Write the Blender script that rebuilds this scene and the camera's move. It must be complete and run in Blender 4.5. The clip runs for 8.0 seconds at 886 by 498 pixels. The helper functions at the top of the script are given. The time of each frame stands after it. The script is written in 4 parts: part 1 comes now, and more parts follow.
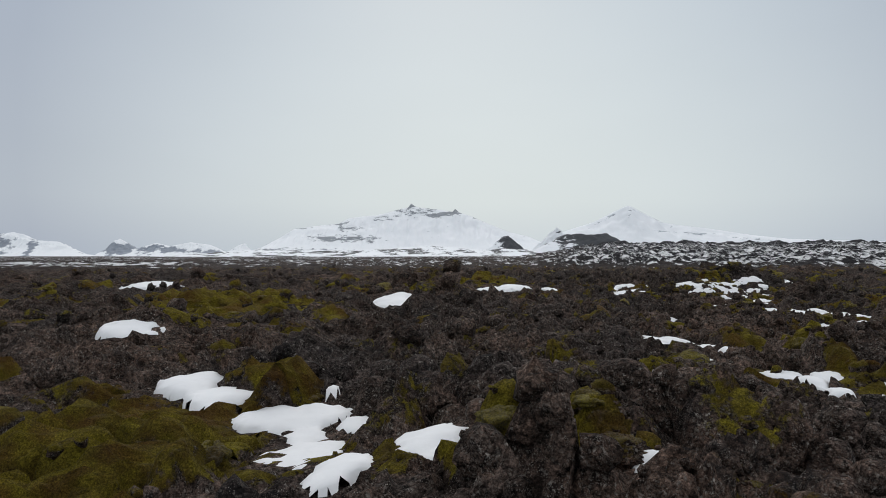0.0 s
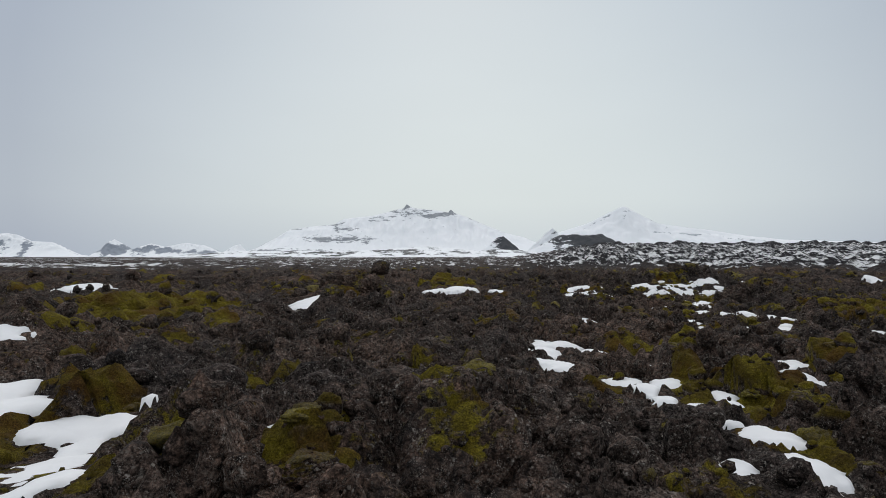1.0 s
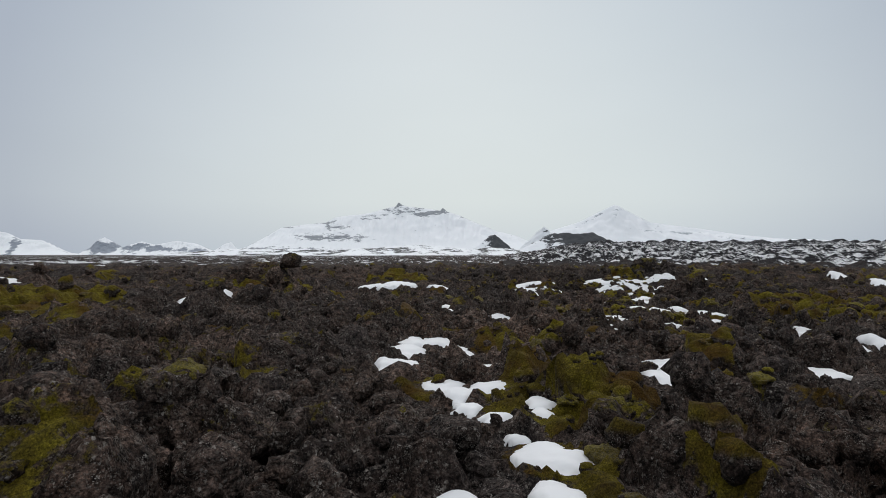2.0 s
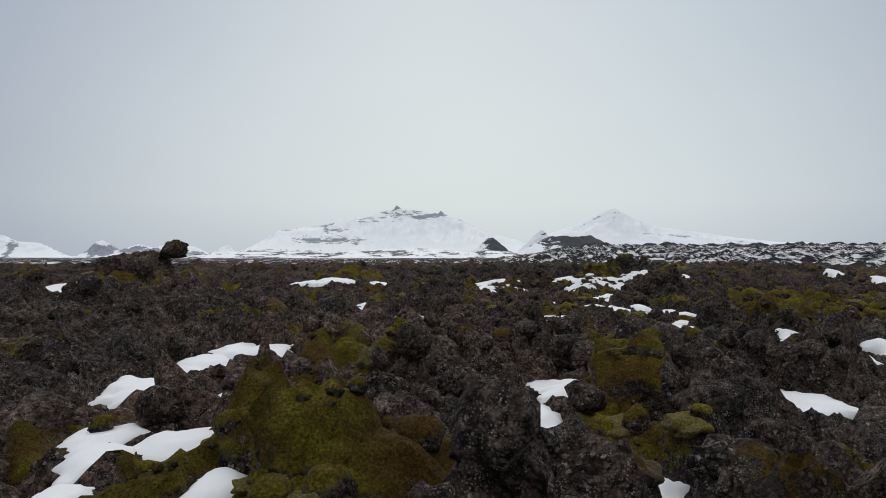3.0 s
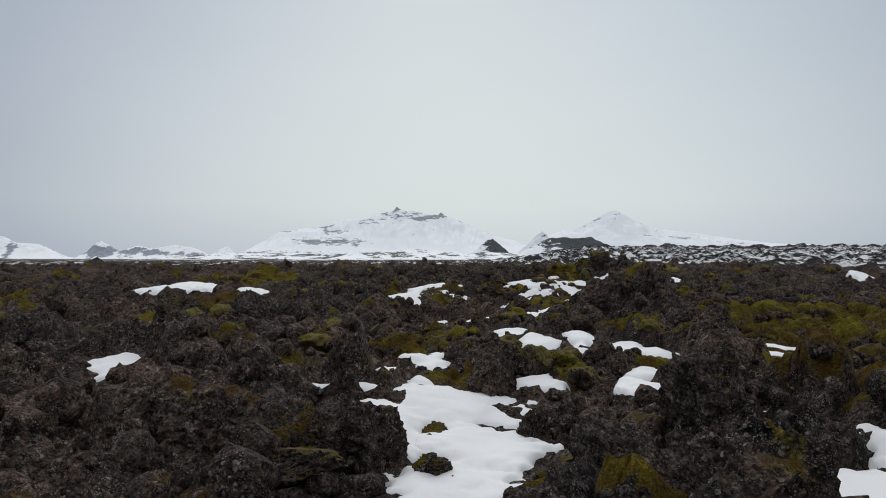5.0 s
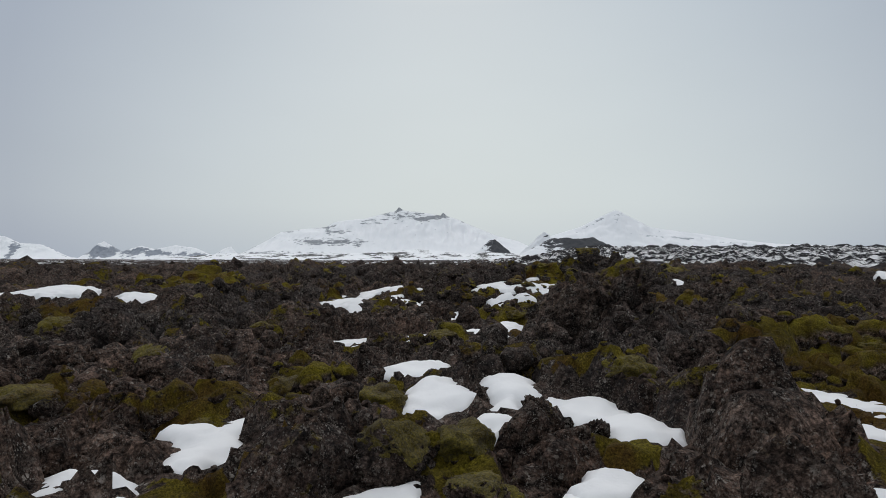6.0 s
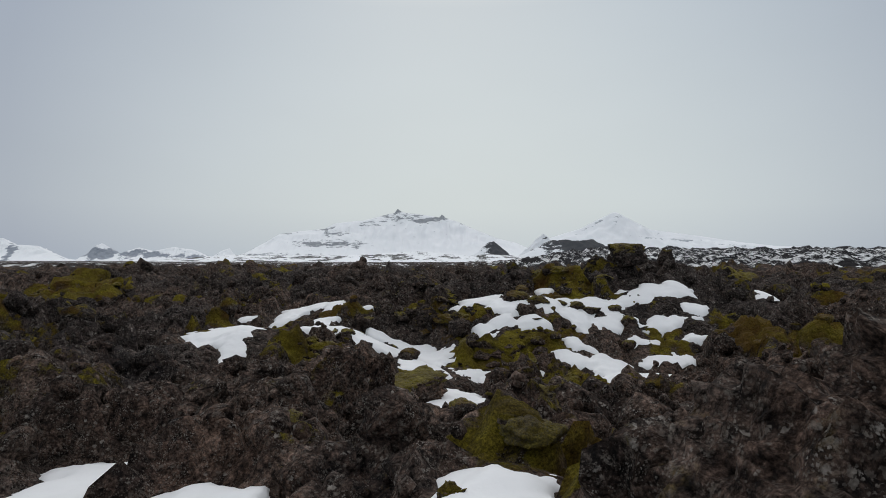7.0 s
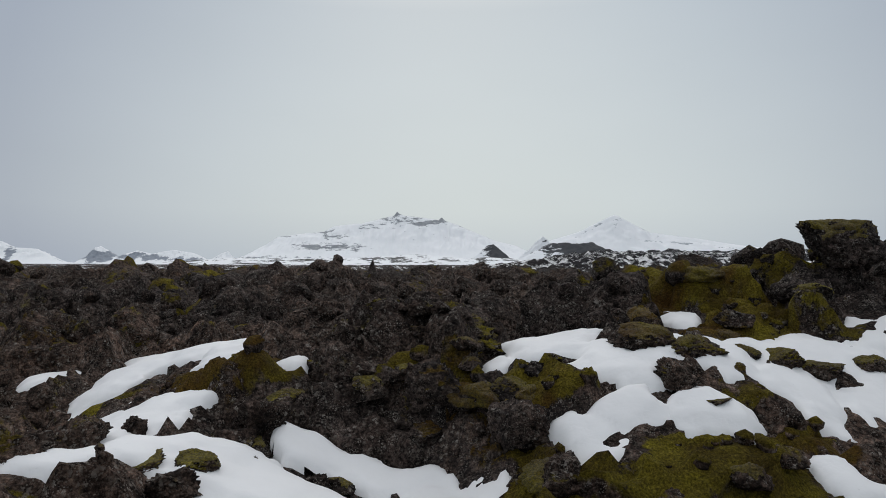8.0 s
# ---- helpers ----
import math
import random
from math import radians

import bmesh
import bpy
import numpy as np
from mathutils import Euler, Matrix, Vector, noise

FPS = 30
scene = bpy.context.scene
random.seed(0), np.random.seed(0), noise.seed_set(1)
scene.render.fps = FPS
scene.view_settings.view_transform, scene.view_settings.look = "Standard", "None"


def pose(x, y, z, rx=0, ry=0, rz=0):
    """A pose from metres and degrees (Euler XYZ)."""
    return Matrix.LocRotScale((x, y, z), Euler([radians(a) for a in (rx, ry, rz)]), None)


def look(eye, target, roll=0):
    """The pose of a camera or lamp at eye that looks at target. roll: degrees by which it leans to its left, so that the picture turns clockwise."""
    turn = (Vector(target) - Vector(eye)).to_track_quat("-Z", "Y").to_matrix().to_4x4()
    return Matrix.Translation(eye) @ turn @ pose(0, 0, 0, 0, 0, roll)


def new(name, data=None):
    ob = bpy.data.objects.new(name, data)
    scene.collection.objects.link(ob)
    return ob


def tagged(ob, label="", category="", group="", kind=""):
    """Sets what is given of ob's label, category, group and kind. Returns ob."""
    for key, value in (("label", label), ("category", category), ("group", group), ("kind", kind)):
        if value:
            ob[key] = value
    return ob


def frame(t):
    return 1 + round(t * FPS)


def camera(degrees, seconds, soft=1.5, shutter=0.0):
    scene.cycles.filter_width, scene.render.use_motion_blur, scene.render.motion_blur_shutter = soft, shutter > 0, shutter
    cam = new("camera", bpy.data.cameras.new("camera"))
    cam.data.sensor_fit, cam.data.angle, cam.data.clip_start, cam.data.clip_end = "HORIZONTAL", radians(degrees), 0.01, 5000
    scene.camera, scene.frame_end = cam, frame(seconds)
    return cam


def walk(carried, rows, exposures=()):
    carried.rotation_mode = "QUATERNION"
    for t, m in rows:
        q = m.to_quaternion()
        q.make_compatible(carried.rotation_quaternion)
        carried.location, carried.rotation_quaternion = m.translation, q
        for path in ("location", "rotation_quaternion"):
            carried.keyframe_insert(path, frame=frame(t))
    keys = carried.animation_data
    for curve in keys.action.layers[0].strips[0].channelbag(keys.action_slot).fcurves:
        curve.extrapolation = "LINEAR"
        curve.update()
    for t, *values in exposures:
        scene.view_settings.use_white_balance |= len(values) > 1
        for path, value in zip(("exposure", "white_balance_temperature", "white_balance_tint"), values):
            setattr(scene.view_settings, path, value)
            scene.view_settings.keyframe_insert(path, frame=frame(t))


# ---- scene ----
cam = camera(67.5, 8.0, soft=0.9)
PATH = [
    (0, (0.131, 0.114, 2.522), (0.130, 2.114, 2.543), 0.00),
    (0.5, (1.436, 0.308, 2.538), (1.440, 2.307, 2.561), 0.00),
    (1, (2.642, 0.406, 2.575), (2.653, 2.405, 2.598), 0.00),
    (1.5, (3.920, 0.695, 2.547), (3.938, 2.694, 2.568), 0.00),
    (1.7, (4.478, 1.096, 2.482), (4.504, 3.096, 2.500), 0.01),
    (2.8, (7.349, 5.039, 1.973), (7.388, 7.038, 1.994), 0.07),
    (3, (7.757, 5.856, 1.909), (7.796, 7.856, 1.936), 0.08),
    (3.5, (8.739, 7.997, 1.856), (8.776, 9.997, 1.885), 0.09),
    (4, (9.570, 9.932, 1.810), (9.607, 11.931, 1.842), 0.10),
    (4.5, (10.385, 11.685, 1.782), (10.420, 13.684, 1.818), 0.12),
    (4.7, (10.679, 12.374, 1.782), (10.717, 14.373, 1.815), 0.12),
    (5.8, (12.427, 16.626, 1.729), (12.458, 18.625, 1.760), 0.15),
    (6, (12.763, 17.736, 1.710), (12.793, 19.735, 1.743), 0.15),
    (6.5, (13.405, 21.231, 1.696), (13.436, 23.230, 1.731), 0.16),
    (7, (13.679, 25.754, 1.704), (13.712, 27.753, 1.743), 0.18),
    (7.5, (13.756, 30.296, 1.675), (13.789, 32.295, 1.721), 0.19),
    (8, (13.563, 33.906, 1.616), (13.598, 35.905, 1.664), 0.20),
]
walk(cam, [(t, look(eye, target, roll)) for t, eye, target, roll in PATH],
     exposures=[(0, 0.0), (4.5, 0.0), (6, -0.1), (8, -0.14)])

# ---- sky and light: a bright overcast, with the cloud thinnest ahead ----
world = bpy.data.worlds.new("overcast_sky")
scene.world = world
world.use_nodes = True
wn, wl = world.node_tree.nodes, world.node_tree.links
wn.clear()


def wnode(kind):
    return wn.new(kind)


def wmix(blend="MIX", share=1.0):
    n = wn.new("ShaderNodeMix")
    n.data_type, n.blend_type = "RGBA", blend
    n.inputs[0].default_value = share
    return n


w_out = wnode("ShaderNodeOutputWorld")
w_bg = wnode("ShaderNodeBackground")
w_bg.inputs["Strength"].default_value = 1.0
w_sky = wnode("ShaderNodeTexSky")
w_sky.sky_type = "NISHITA"
w_sky.sun_disc = False
w_sky.sun_elevation, w_sky.sun_rotation = radians(34), radians(0)
w_sky.air_density, w_sky.dust_density = 1.5, 4.0
w_dim = wmix("MULTIPLY")
w_dim.inputs[7].default_value = (0.1, 0.1, 0.1, 1)
wl.new(w_sky.outputs[0], w_dim.inputs[6])
w_co = wnode("ShaderNodeTexCoord")
w_sep = wnode("ShaderNodeSeparateXYZ")
wl.new(w_co.outputs["Generated"], w_sep.inputs[0])
# brightness of the cloud by height
w_up = wnode("ShaderNodeValToRGB")
w_up.color_ramp.elements[0].position, w_up.color_ramp.elements[0].color = 0.0, (0.60, 0.665, 0.715, 1)
w_up.color_ramp.elements[1].position, w_up.color_ramp.elements[1].color = 1.0, (1.36, 1.35, 1.31, 1)
for place, c in ((0.08, (0.665, 0.735, 0.76)), (0.2, (0.635, 0.705, 0.745)), (0.36, (0.58, 0.655, 0.715)), (0.6, (1.13, 1.14, 1.12))):
    w_up.color_ramp.elements.new(place).color = (*c, 1)
wl.new(w_sep.outputs[2], w_up.inputs[0])
# the thin part of the cloud lies ahead, a little to the west of the view's middle
w_dot = wnode("ShaderNodeVectorMath")
w_dot.operation = "DOT_PRODUCT"
w_dot.inputs[1].default_value = Vector((0.08, 1.0, 0.14)).normalized()
wl.new(w_co.outputs["Generated"], w_dot.inputs[0])
w_side = wnode("ShaderNodeValToRGB")
w_side.color_ramp.elements[0].position, w_side.color_ramp.elements[0].color = 0.0, (0.66, 0.68, 0.74, 1)
w_side.color_ramp.elements[1].position, w_side.color_ramp.elements[1].color = 1.0, (1.0, 1.0, 0.99, 1)
for place, c in ((0.8, (0.655, 0.665, 0.735)), (0.93, (0.89, 0.895, 0.915))):
    w_side.color_ramp.elements.new(place).color = (*c, 1)
wl.new(w_dot.outputs["Value"], w_side.inputs[0])
w_mul = wmix("MULTIPLY")
wl.new(w_up.outputs[0], w_mul.inputs[6])
wl.new(w_side.outputs[0], w_mul.inputs[7])
# soft streaks in the cloud
w_noise = wnode("ShaderNodeTexNoise")
w_noise.inputs["Scale"].default_value, w_noise.inputs["Detail"].default_value = 2.2, 3.0
w_map = wnode("ShaderNodeMapping")
w_map.inputs["Scale"].default_value = (1.0, 1.0, 2.5)
wl.new(w_co.outputs["Generated"], w_map.inputs[0])
wl.new(w_map.outputs[0], w_noise.inputs["Vector"])
w_nr = wnode("ShaderNodeMapRange")
w_nr.inputs["To Min"].default_value, w_nr.inputs["To Max"].default_value = 0.95, 1.05
wl.new(w_noise.outputs[0], w_nr.inputs[0])
w_cloud = wmix("MULTIPLY")
wl.new(w_mul.outputs[2], w_cloud.inputs[6])
wl.new(w_nr.outputs[0], w_cloud.inputs[7])
w_mix = wmix("MIX", 0.03)
wl.new(w_cloud.outputs[2], w_mix.inputs[6])
wl.new(w_dim.outputs[2], w_mix.inputs[7])
wl.new(w_mix.outputs[2], w_bg.inputs["Color"])
wl.new(w_bg.outputs[0], w_out.inputs[0])

sun_data = bpy.data.lights.new("sun", "SUN")
sun_data.energy, sun_data.angle, sun_data.color = 0.5, radians(40), (1.0, 0.98, 0.95)
sun = new("sun", sun_data)
sun.matrix_world = look((0, 0, 60), (0, -60, 20))

# ---- materials ----


class Mat:
    """Small helper to wire a node material."""

    def __init__(self, name, roughness=0.9):
        self.m = bpy.data.materials.new(name)
        self.m.use_nodes = True
        self.n, self.l = self.m.node_tree.nodes, self.m.node_tree.links
        self.b = self.n["Principled BSDF"]
        self.b.inputs["Roughness"].default_value = roughness
        self.b.inputs["Specular IOR Level"].default_value = 0.12
        self.geo = self.n.new("ShaderNodeNewGeometry")
        self.pos = self.geo.outputs["Position"]

    def put(self, socket, value):
        if isinstance(value, (int, float)):
            socket.default_value = value
        elif isinstance(value, tuple):
            socket.default_value = (*value, 1) if len(value) == 3 else value
        else:
            self.l.new(value, socket)

    def noise(self, scale, detail=4.0, rough=0.55, stretch=None):
        n = self.n.new("ShaderNodeTexNoise")
        n.inputs["Scale"].default_value, n.inputs["Detail"].default_value, n.inputs["Roughness"].default_value = scale, detail, rough
        if stretch:
            k = self.n.new("ShaderNodeMapping")
            k.inputs["Scale"].default_value = stretch
            self.l.new(self.pos, k.inputs[0])
            self.l.new(k.outputs[0], n.inputs["Vector"])
        else:
            self.l.new(self.pos, n.inputs["Vector"])
        return n.outputs[0]

    def cells(self, scale, feature="F1"):
        n = self.n.new("ShaderNodeTexVoronoi")
        n.feature = feature
        n.inputs["Scale"].default_value = scale
        self.l.new(self.pos, n.inputs["Vector"])
        return n.outputs["Distance"]

    def ramp(self, fac, stops):
        n = self.n.new("ShaderNodeValToRGB")
        e = n.color_ramp.elements
        while len(e) < len(stops):
            e.new(0.5)
        for el, (p, c) in zip(e, stops):
            el.position = p
            el.color = (*c, 1) if isinstance(c, tuple) else (c, c, c, 1)
        self.put(n.inputs[0], fac)
        return n.outputs[0]

    def mix(self, fac, a, b, blend="MIX"):
        n = self.n.new("ShaderNodeMix")
        n.data_type, n.blend_type = "RGBA", blend
        self.put(n.inputs[0], fac)
        self.put(n.inputs[6], a)
        self.put(n.inputs[7], b)
        return n.outputs[2]

    def math(self, op, a, b=0.0):
        n = self.n.new("ShaderNodeMath")
        n.operation = op
        self.put(n.inputs[0], a)
        self.put(n.inputs[1], b)
        return n.outputs[0]

    def step(self, v, lo, hi):
        n = self.n.new("ShaderNodeMapRange")
        n.interpolation_type = "SMOOTHSTEP"
        self.put(n.inputs["Value"], v)
        n.inputs["From Min"].default_value, n.inputs["From Max"].default_value = lo, hi
        return n.outputs[0]

    def attr(self, name):
        n = self.n.new("ShaderNodeAttribute")
        n.attribute_name = name
        return n.outputs["Fac"]

    def bump(self, height, strength, distance, below=None):
        n = self.n.new("ShaderNodeBump")
        n.inputs["Strength"].default_value, n.inputs["Distance"].default_value = strength, distance
        self.put(n.inputs["Height"], height)
        if below is not None:
            self.l.new(below, n.inputs["Normal"])
        return n.outputs[0]

    def up(self):
        n = self.n.new("ShaderNodeSeparateXYZ")
        self.l.new(self.geo.outputs["Normal"], n.inputs[0])
        return n.outputs[2]

    def done(self, colour, normal=None, roughness=None):
        self.put(self.b.inputs["Base Color"], colour)
        if normal is not None:
            self.l.new(normal, self.b.inputs["Normal"])
        if roughness is not None:
            self.put(self.b.inputs["Roughness"], roughness)
        return self.m


def lava_look(k):
    """Dark red-brown clinker, pitted, with pale crusts of lichen: colour and relief."""
    base = k.ramp(k.noise(0.9, 6, 0.65), [(0.3, (0.024, 0.018, 0.016)), (0.45, (0.062, 0.043, 0.034)), (0.58, (0.080, 0.060, 0.050)), (0.72, (0.118, 0.076, 0.053))])
    rock = k.mix(1.0, base, k.ramp(k.noise(3.1, 5, 0.65), [(0.36, 0.30), (0.5, 0.80), (0.64, 1.45)]), "MULTIPLY")
    rock = k.mix(1.0, rock, k.ramp(k.noise(0.21, 3, 0.55), [(0.38, (0.72, 0.76, 0.82)), (0.5, (1.05, 1.02, 1.0)), (0.62, (1.55, 1.42, 1.32))]), "MULTIPLY")
    # pits drawn dark and chips drawn pale by colour noise, a few centimetres wide
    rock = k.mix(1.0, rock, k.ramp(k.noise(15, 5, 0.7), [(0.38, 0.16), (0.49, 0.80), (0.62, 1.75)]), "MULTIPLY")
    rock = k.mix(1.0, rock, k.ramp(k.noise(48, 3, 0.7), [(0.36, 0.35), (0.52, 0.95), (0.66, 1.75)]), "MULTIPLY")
    wet = k.step(k.noise(0.55, 5, 0.6), 0.56, 0.68)
    rock = k.mix(k.math("MULTIPLY", wet, 0.5), rock, (0.020, 0.019, 0.020))
    # lichen: rosettes, spots and specks
    spots = k.math("ADD", k.cells(21), k.math("MULTIPLY", k.math("SUBTRACT", k.noise(55, 3, 0.6), 0.5), 1.1))
    spots = k.math("MULTIPLY", k.step(spots, 0.36, 0.22), k.step(k.noise(3.4, 5, 0.7), 0.44, 0.58))
    specks = k.math("ADD", k.cells(62), k.math("MULTIPLY", k.math("SUBTRACT", k.noise(140, 2, 0.6), 0.5), 0.8))
    specks = k.math("MULTIPLY", k.step(specks, 0.40, 0.24), k.step(k.noise(4.6, 4, 0.7), 0.40, 0.55))
    rosette = k.math("MULTIPLY", k.step(k.noise(12, 7, 0.8), 0.54, 0.60), k.step(k.noise(1.9, 5, 0.7), 0.45, 0.57))
    crust = k.math("MAXIMUM", k.math("MAXIMUM", spots, k.math("MULTIPLY", specks, 0.85)), k.math("MULTIPLY", rosette, 0.62))
    tone = k.ramp(k.noise(13, 3), [(0.35, (0.09, 0.072, 0.060)), (0.52, (0.19, 0.165, 0.14)), (0.66, (0.42, 0.385, 0.34))])
    colour = k.mix(k.math("MULTIPLY", crust, 0.72), rock, tone)
    knobs = k.math("SUBTRACT", 1.0, k.cells(13))
    height = k.math("ADD", k.noise(9, 6, 0.65), k.math("MULTIPLY", knobs, 0.8))
    height = k.math("ADD", height, k.math("MULTIPLY", k.math("SUBTRACT", 1.0, k.cells(38)), 0.25))
    return colour, height


def moss_look(k):
    """Woolly fringe moss, from yellow-olive tips to brown wet cushions."""
    tips = k.ramp(k.noise(2.1, 6, 0.65), [(0.3, (0.065, 0.042, 0.008)), (0.45, (0.120, 0.090, 0.011)), (0.6, (0.195, 0.158, 0.015)), (0.75, (0.30, 0.25, 0.022))])
    pile = k.ramp(k.noise(60, 5, 0.75), [(0.34, 0.22), (0.52, 0.9), (0.7, 2.0)])
    colour = k.mix(1.0, tips, pile, "MULTIPLY")
    brown = k.step(k.noise(0.7, 5, 0.65), 0.47, 0.62)
    colour = k.mix(k.math("MULTIPLY", brown, 0.7), colour, k.mix(1.0, (0.100, 0.046, 0.012), pile, "MULTIPLY"))
    tufts = k.math("SUBTRACT", 1.0, k.cells(11))
    height = k.math("ADD", k.noise(22, 7, 0.75), k.math("MULTIPLY", tufts, 1.1))
    return colour, height


def snow_look(k):
    tint = k.ramp(k.noise(1.3, 4), [(0.3, (0.80, 0.805, 0.80)), (0.7, (0.88, 0.885, 0.875))])
    dirt = k.step(k.noise(24, 6, 0.7), 0.64, 0.8)
    return k.mix(k.math("MULTIPLY", dirt, 0.35), tint, (0.30, 0.28, 0.26)), k.noise(3.2, 6, 0.55)


def make_lava():
    k = Mat("lava_rock", 0.92)
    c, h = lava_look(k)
    mc, mh = moss_look(k)
    patch = k.math("MULTIPLY", k.step(k.up(), 0.4, 0.8), k.step(k.noise(1.5, 6, 0.7), 0.53, 0.61))
    height = k.mix(patch, h, mh)
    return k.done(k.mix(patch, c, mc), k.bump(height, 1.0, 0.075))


def make_moss():
    k = Mat("moss", 0.97)
    c, h = moss_look(k)
    k.b.inputs["Sheen Weight"].default_value = 0.1
    return k.done(c, k.bump(h, 1.0, 0.06))


def make_snow():
    k = Mat("snow", 0.65)
    c, h = snow_look(k)
    return k.done(c, k.bump(h, 0.35, 0.06))


def make_ground(name, drifts):
    k = Mat(name, 0.93)
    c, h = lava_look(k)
    mc, mh = moss_look(k)
    edge = k.math("MULTIPLY", k.math("SUBTRACT", k.noise(6, 7, 0.75), 0.5), 1.1)
    moss = k.step(k.math("ADD", k.attr("moss"), edge), 0.44, 0.58)
    moss = k.math("MULTIPLY", moss, k.step(k.up(), 0.1, 0.5))
    if drifts:
        fresh = k.ramp(k.noise(0.4, 8, 0.7), [(0.3, (0.014, 0.014, 0.017)), (0.5, (0.030, 0.029, 0.032)), (0.7, (0.056, 0.051, 0.052))])
        c = k.mix(k.attr("fresh"), c, fresh)
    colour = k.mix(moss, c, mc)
    relief = k.bump(k.mix(moss, h, mh), 1.0, 0.075)
    if drifts:
        sc, sh = snow_look(k)
        broken = k.math("SUBTRACT", k.noise(0.5, 10, 0.8, (1, 0.4, 1)), 0.5)
        snow = k.step(k.math("ADD", k.attr("snow"), k.math("MULTIPLY", broken, 2.2)), 0.46, 0.54)
        crags = k.math("ADD", k.noise(0.45, 9, 0.75), k.math("SUBTRACT", 1.0, k.cells(0.6)))
        crags = k.math("MULTIPLY", k.math("MULTIPLY", crags, k.attr("fresh")), k.math("SUBTRACT", 1.0, k.math("MULTIPLY", snow, 0.9)))
        relief = k.bump(crags, 1.0, 1.6, relief)
        colour = k.mix(snow, colour, sc)
    return k.done(colour, relief)


def make_mountain(name, rock, grain=0.02, flat=2.4, spread=0.9):
    """Snow with bare crags: the mesh says how much rock shows, noise in level bands breaks it up."""
    k = Mat(name, 0.8)
    bands = k.math("SUBTRACT", k.noise(grain, 9, 0.68, (0.7, 0.35, flat)), 0.5)
    fine = k.math("SUBTRACT", k.noise(grain * 4, 5, 0.7), 0.5)
    crag = k.math("ADD", k.attr("crag"), k.math("ADD", k.math("MULTIPLY", bands, spread * 2.2), k.math("MULTIPLY", fine, spread * 0.5)))
    bare = k.step(crag, 0.46, 0.60)
    # the rock tone passed in already carries haze for the farthest ranges
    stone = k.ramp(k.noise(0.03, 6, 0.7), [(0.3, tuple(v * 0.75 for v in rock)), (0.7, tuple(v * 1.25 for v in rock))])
    white = k.ramp(k.noise(0.006, 5), [(0.3, (0.88, 0.905, 0.91)), (0.7, (0.94, 0.955, 0.96))])
    return k.done(k.mix(bare, white, stone), k.bump(k.noise(0.03, 7, 0.65), 0.2, 5.0))


def make_scoria():
    k = Mat("scoria", 0.95)
    c = k.ramp(k.noise(0.05, 6, 0.6), [(0.3, (0.055, 0.058, 0.065)), (0.7, (0.095, 0.098, 0.10))])
    band = k.step(k.math("ADD", k.attr("snow"), k.math("MULTIPLY", k.math("SUBTRACT", k.noise(0.03, 7, 0.65, (1, 1, 3)), 0.5), 1.1)), 0.46, 0.54)
    return k.done(k.mix(band, c, (0.88, 0.9, 0.91)), k.bump(k.noise(0.2, 6), 0.5, 2.0))


LAVA, MOSS, SNOWY, SCORIA = make_lava(), make_moss(), make_snow(), make_scoria()
GROUND, RUBBLE = make_ground("lava_ground", True), make_ground("lava_rubble", False)
# the three far rock greys are lightened and blued: haze put into the colour
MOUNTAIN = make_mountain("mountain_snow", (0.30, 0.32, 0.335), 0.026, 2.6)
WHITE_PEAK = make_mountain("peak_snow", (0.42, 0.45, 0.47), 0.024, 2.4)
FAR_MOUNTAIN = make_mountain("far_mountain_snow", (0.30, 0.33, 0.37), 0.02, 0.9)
FOOTHILL = make_mountain("foothill_snow", (0.095, 0.096, 0.092), 0.022, 3.5, 1.1)

# ---- noise on arrays ----


def lattice(ix, iy, seed):
    """A number from 0 to 1 for each lattice point."""
    h = (ix.astype(np.int64) * 374761393 + iy.astype(np.int64) * 668265263 + seed * 974711) & 0xFFFFFFFF
    h = ((h ^ (h >> 13)) * 1274126177) & 0xFFFFFFFF
    h = ((h ^ (h >> 16)) * 2246822519) & 0xFFFFFFFF
    return ((h ^ (h >> 15)) & 0xFFFFFF) / float(0xFFFFFF)


def perlin(x, y, seed=0):
    ix, iy = np.floor(x), np.floor(y)
    fx, fy = x - ix, y - iy
    u, v = fx * fx * fx * (fx * (fx * 6 - 15) + 10), fy * fy * fy * (fy * (fy * 6 - 15) + 10)

    def corner(dx, dy):
        a = lattice(ix + dx, iy + dy, seed) * 2 * np.pi
        return np.cos(a) * (fx - dx) + np.sin(a) * (fy - dy)

    low = corner(0, 0) * (1 - u) + corner(1, 0) * u
    high = corner(0, 1) * (1 - u) + corner(1, 1) * u
    return (low * (1 - v) + high * v) * 1.4


def fbm(x, y, seed=0, octaves=4):
    total, size = 0.0, 1.0
    for o in range(octaves):
        total = total + perlin(x / size, y / size, seed + 31 * o) * size
        size *= 0.5
    return total


def clumps(x, y, seed=0):
    """Nearest of the scattered centres: its distance, the way from it, its own number, and the gap to the next one."""
    ix, iy = np.floor(x), np.floor(y)
    best, second = np.full(np.shape(x), 9.0), np.full(np.shape(x), 9.0)
    bx, by, bn = np.zeros_like(best), np.zeros_like(best), np.zeros_like(best)
    for i in (-1, 0, 1):
        for j in (-1, 0, 1):
            cx, cy = ix + i, iy + j
            dx, dy = x - cx - 0.1 - 0.8 * lattice(cx, cy, seed), y - cy - 0.1 - 0.8 * lattice(cx, cy, seed + 7)
            d = dx * dx + dy * dy
            near = d < best
            second = np.where(near, best, np.minimum(second, d))
            best = np.where(near, d, best)
            bx, by, bn = np.where(near, dx, bx), np.where(near, dy, by), np.where(near, lattice(cx, cy, seed + 13), bn)
    return np.sqrt(best), bx, by, bn, np.sqrt(second) - np.sqrt(best)


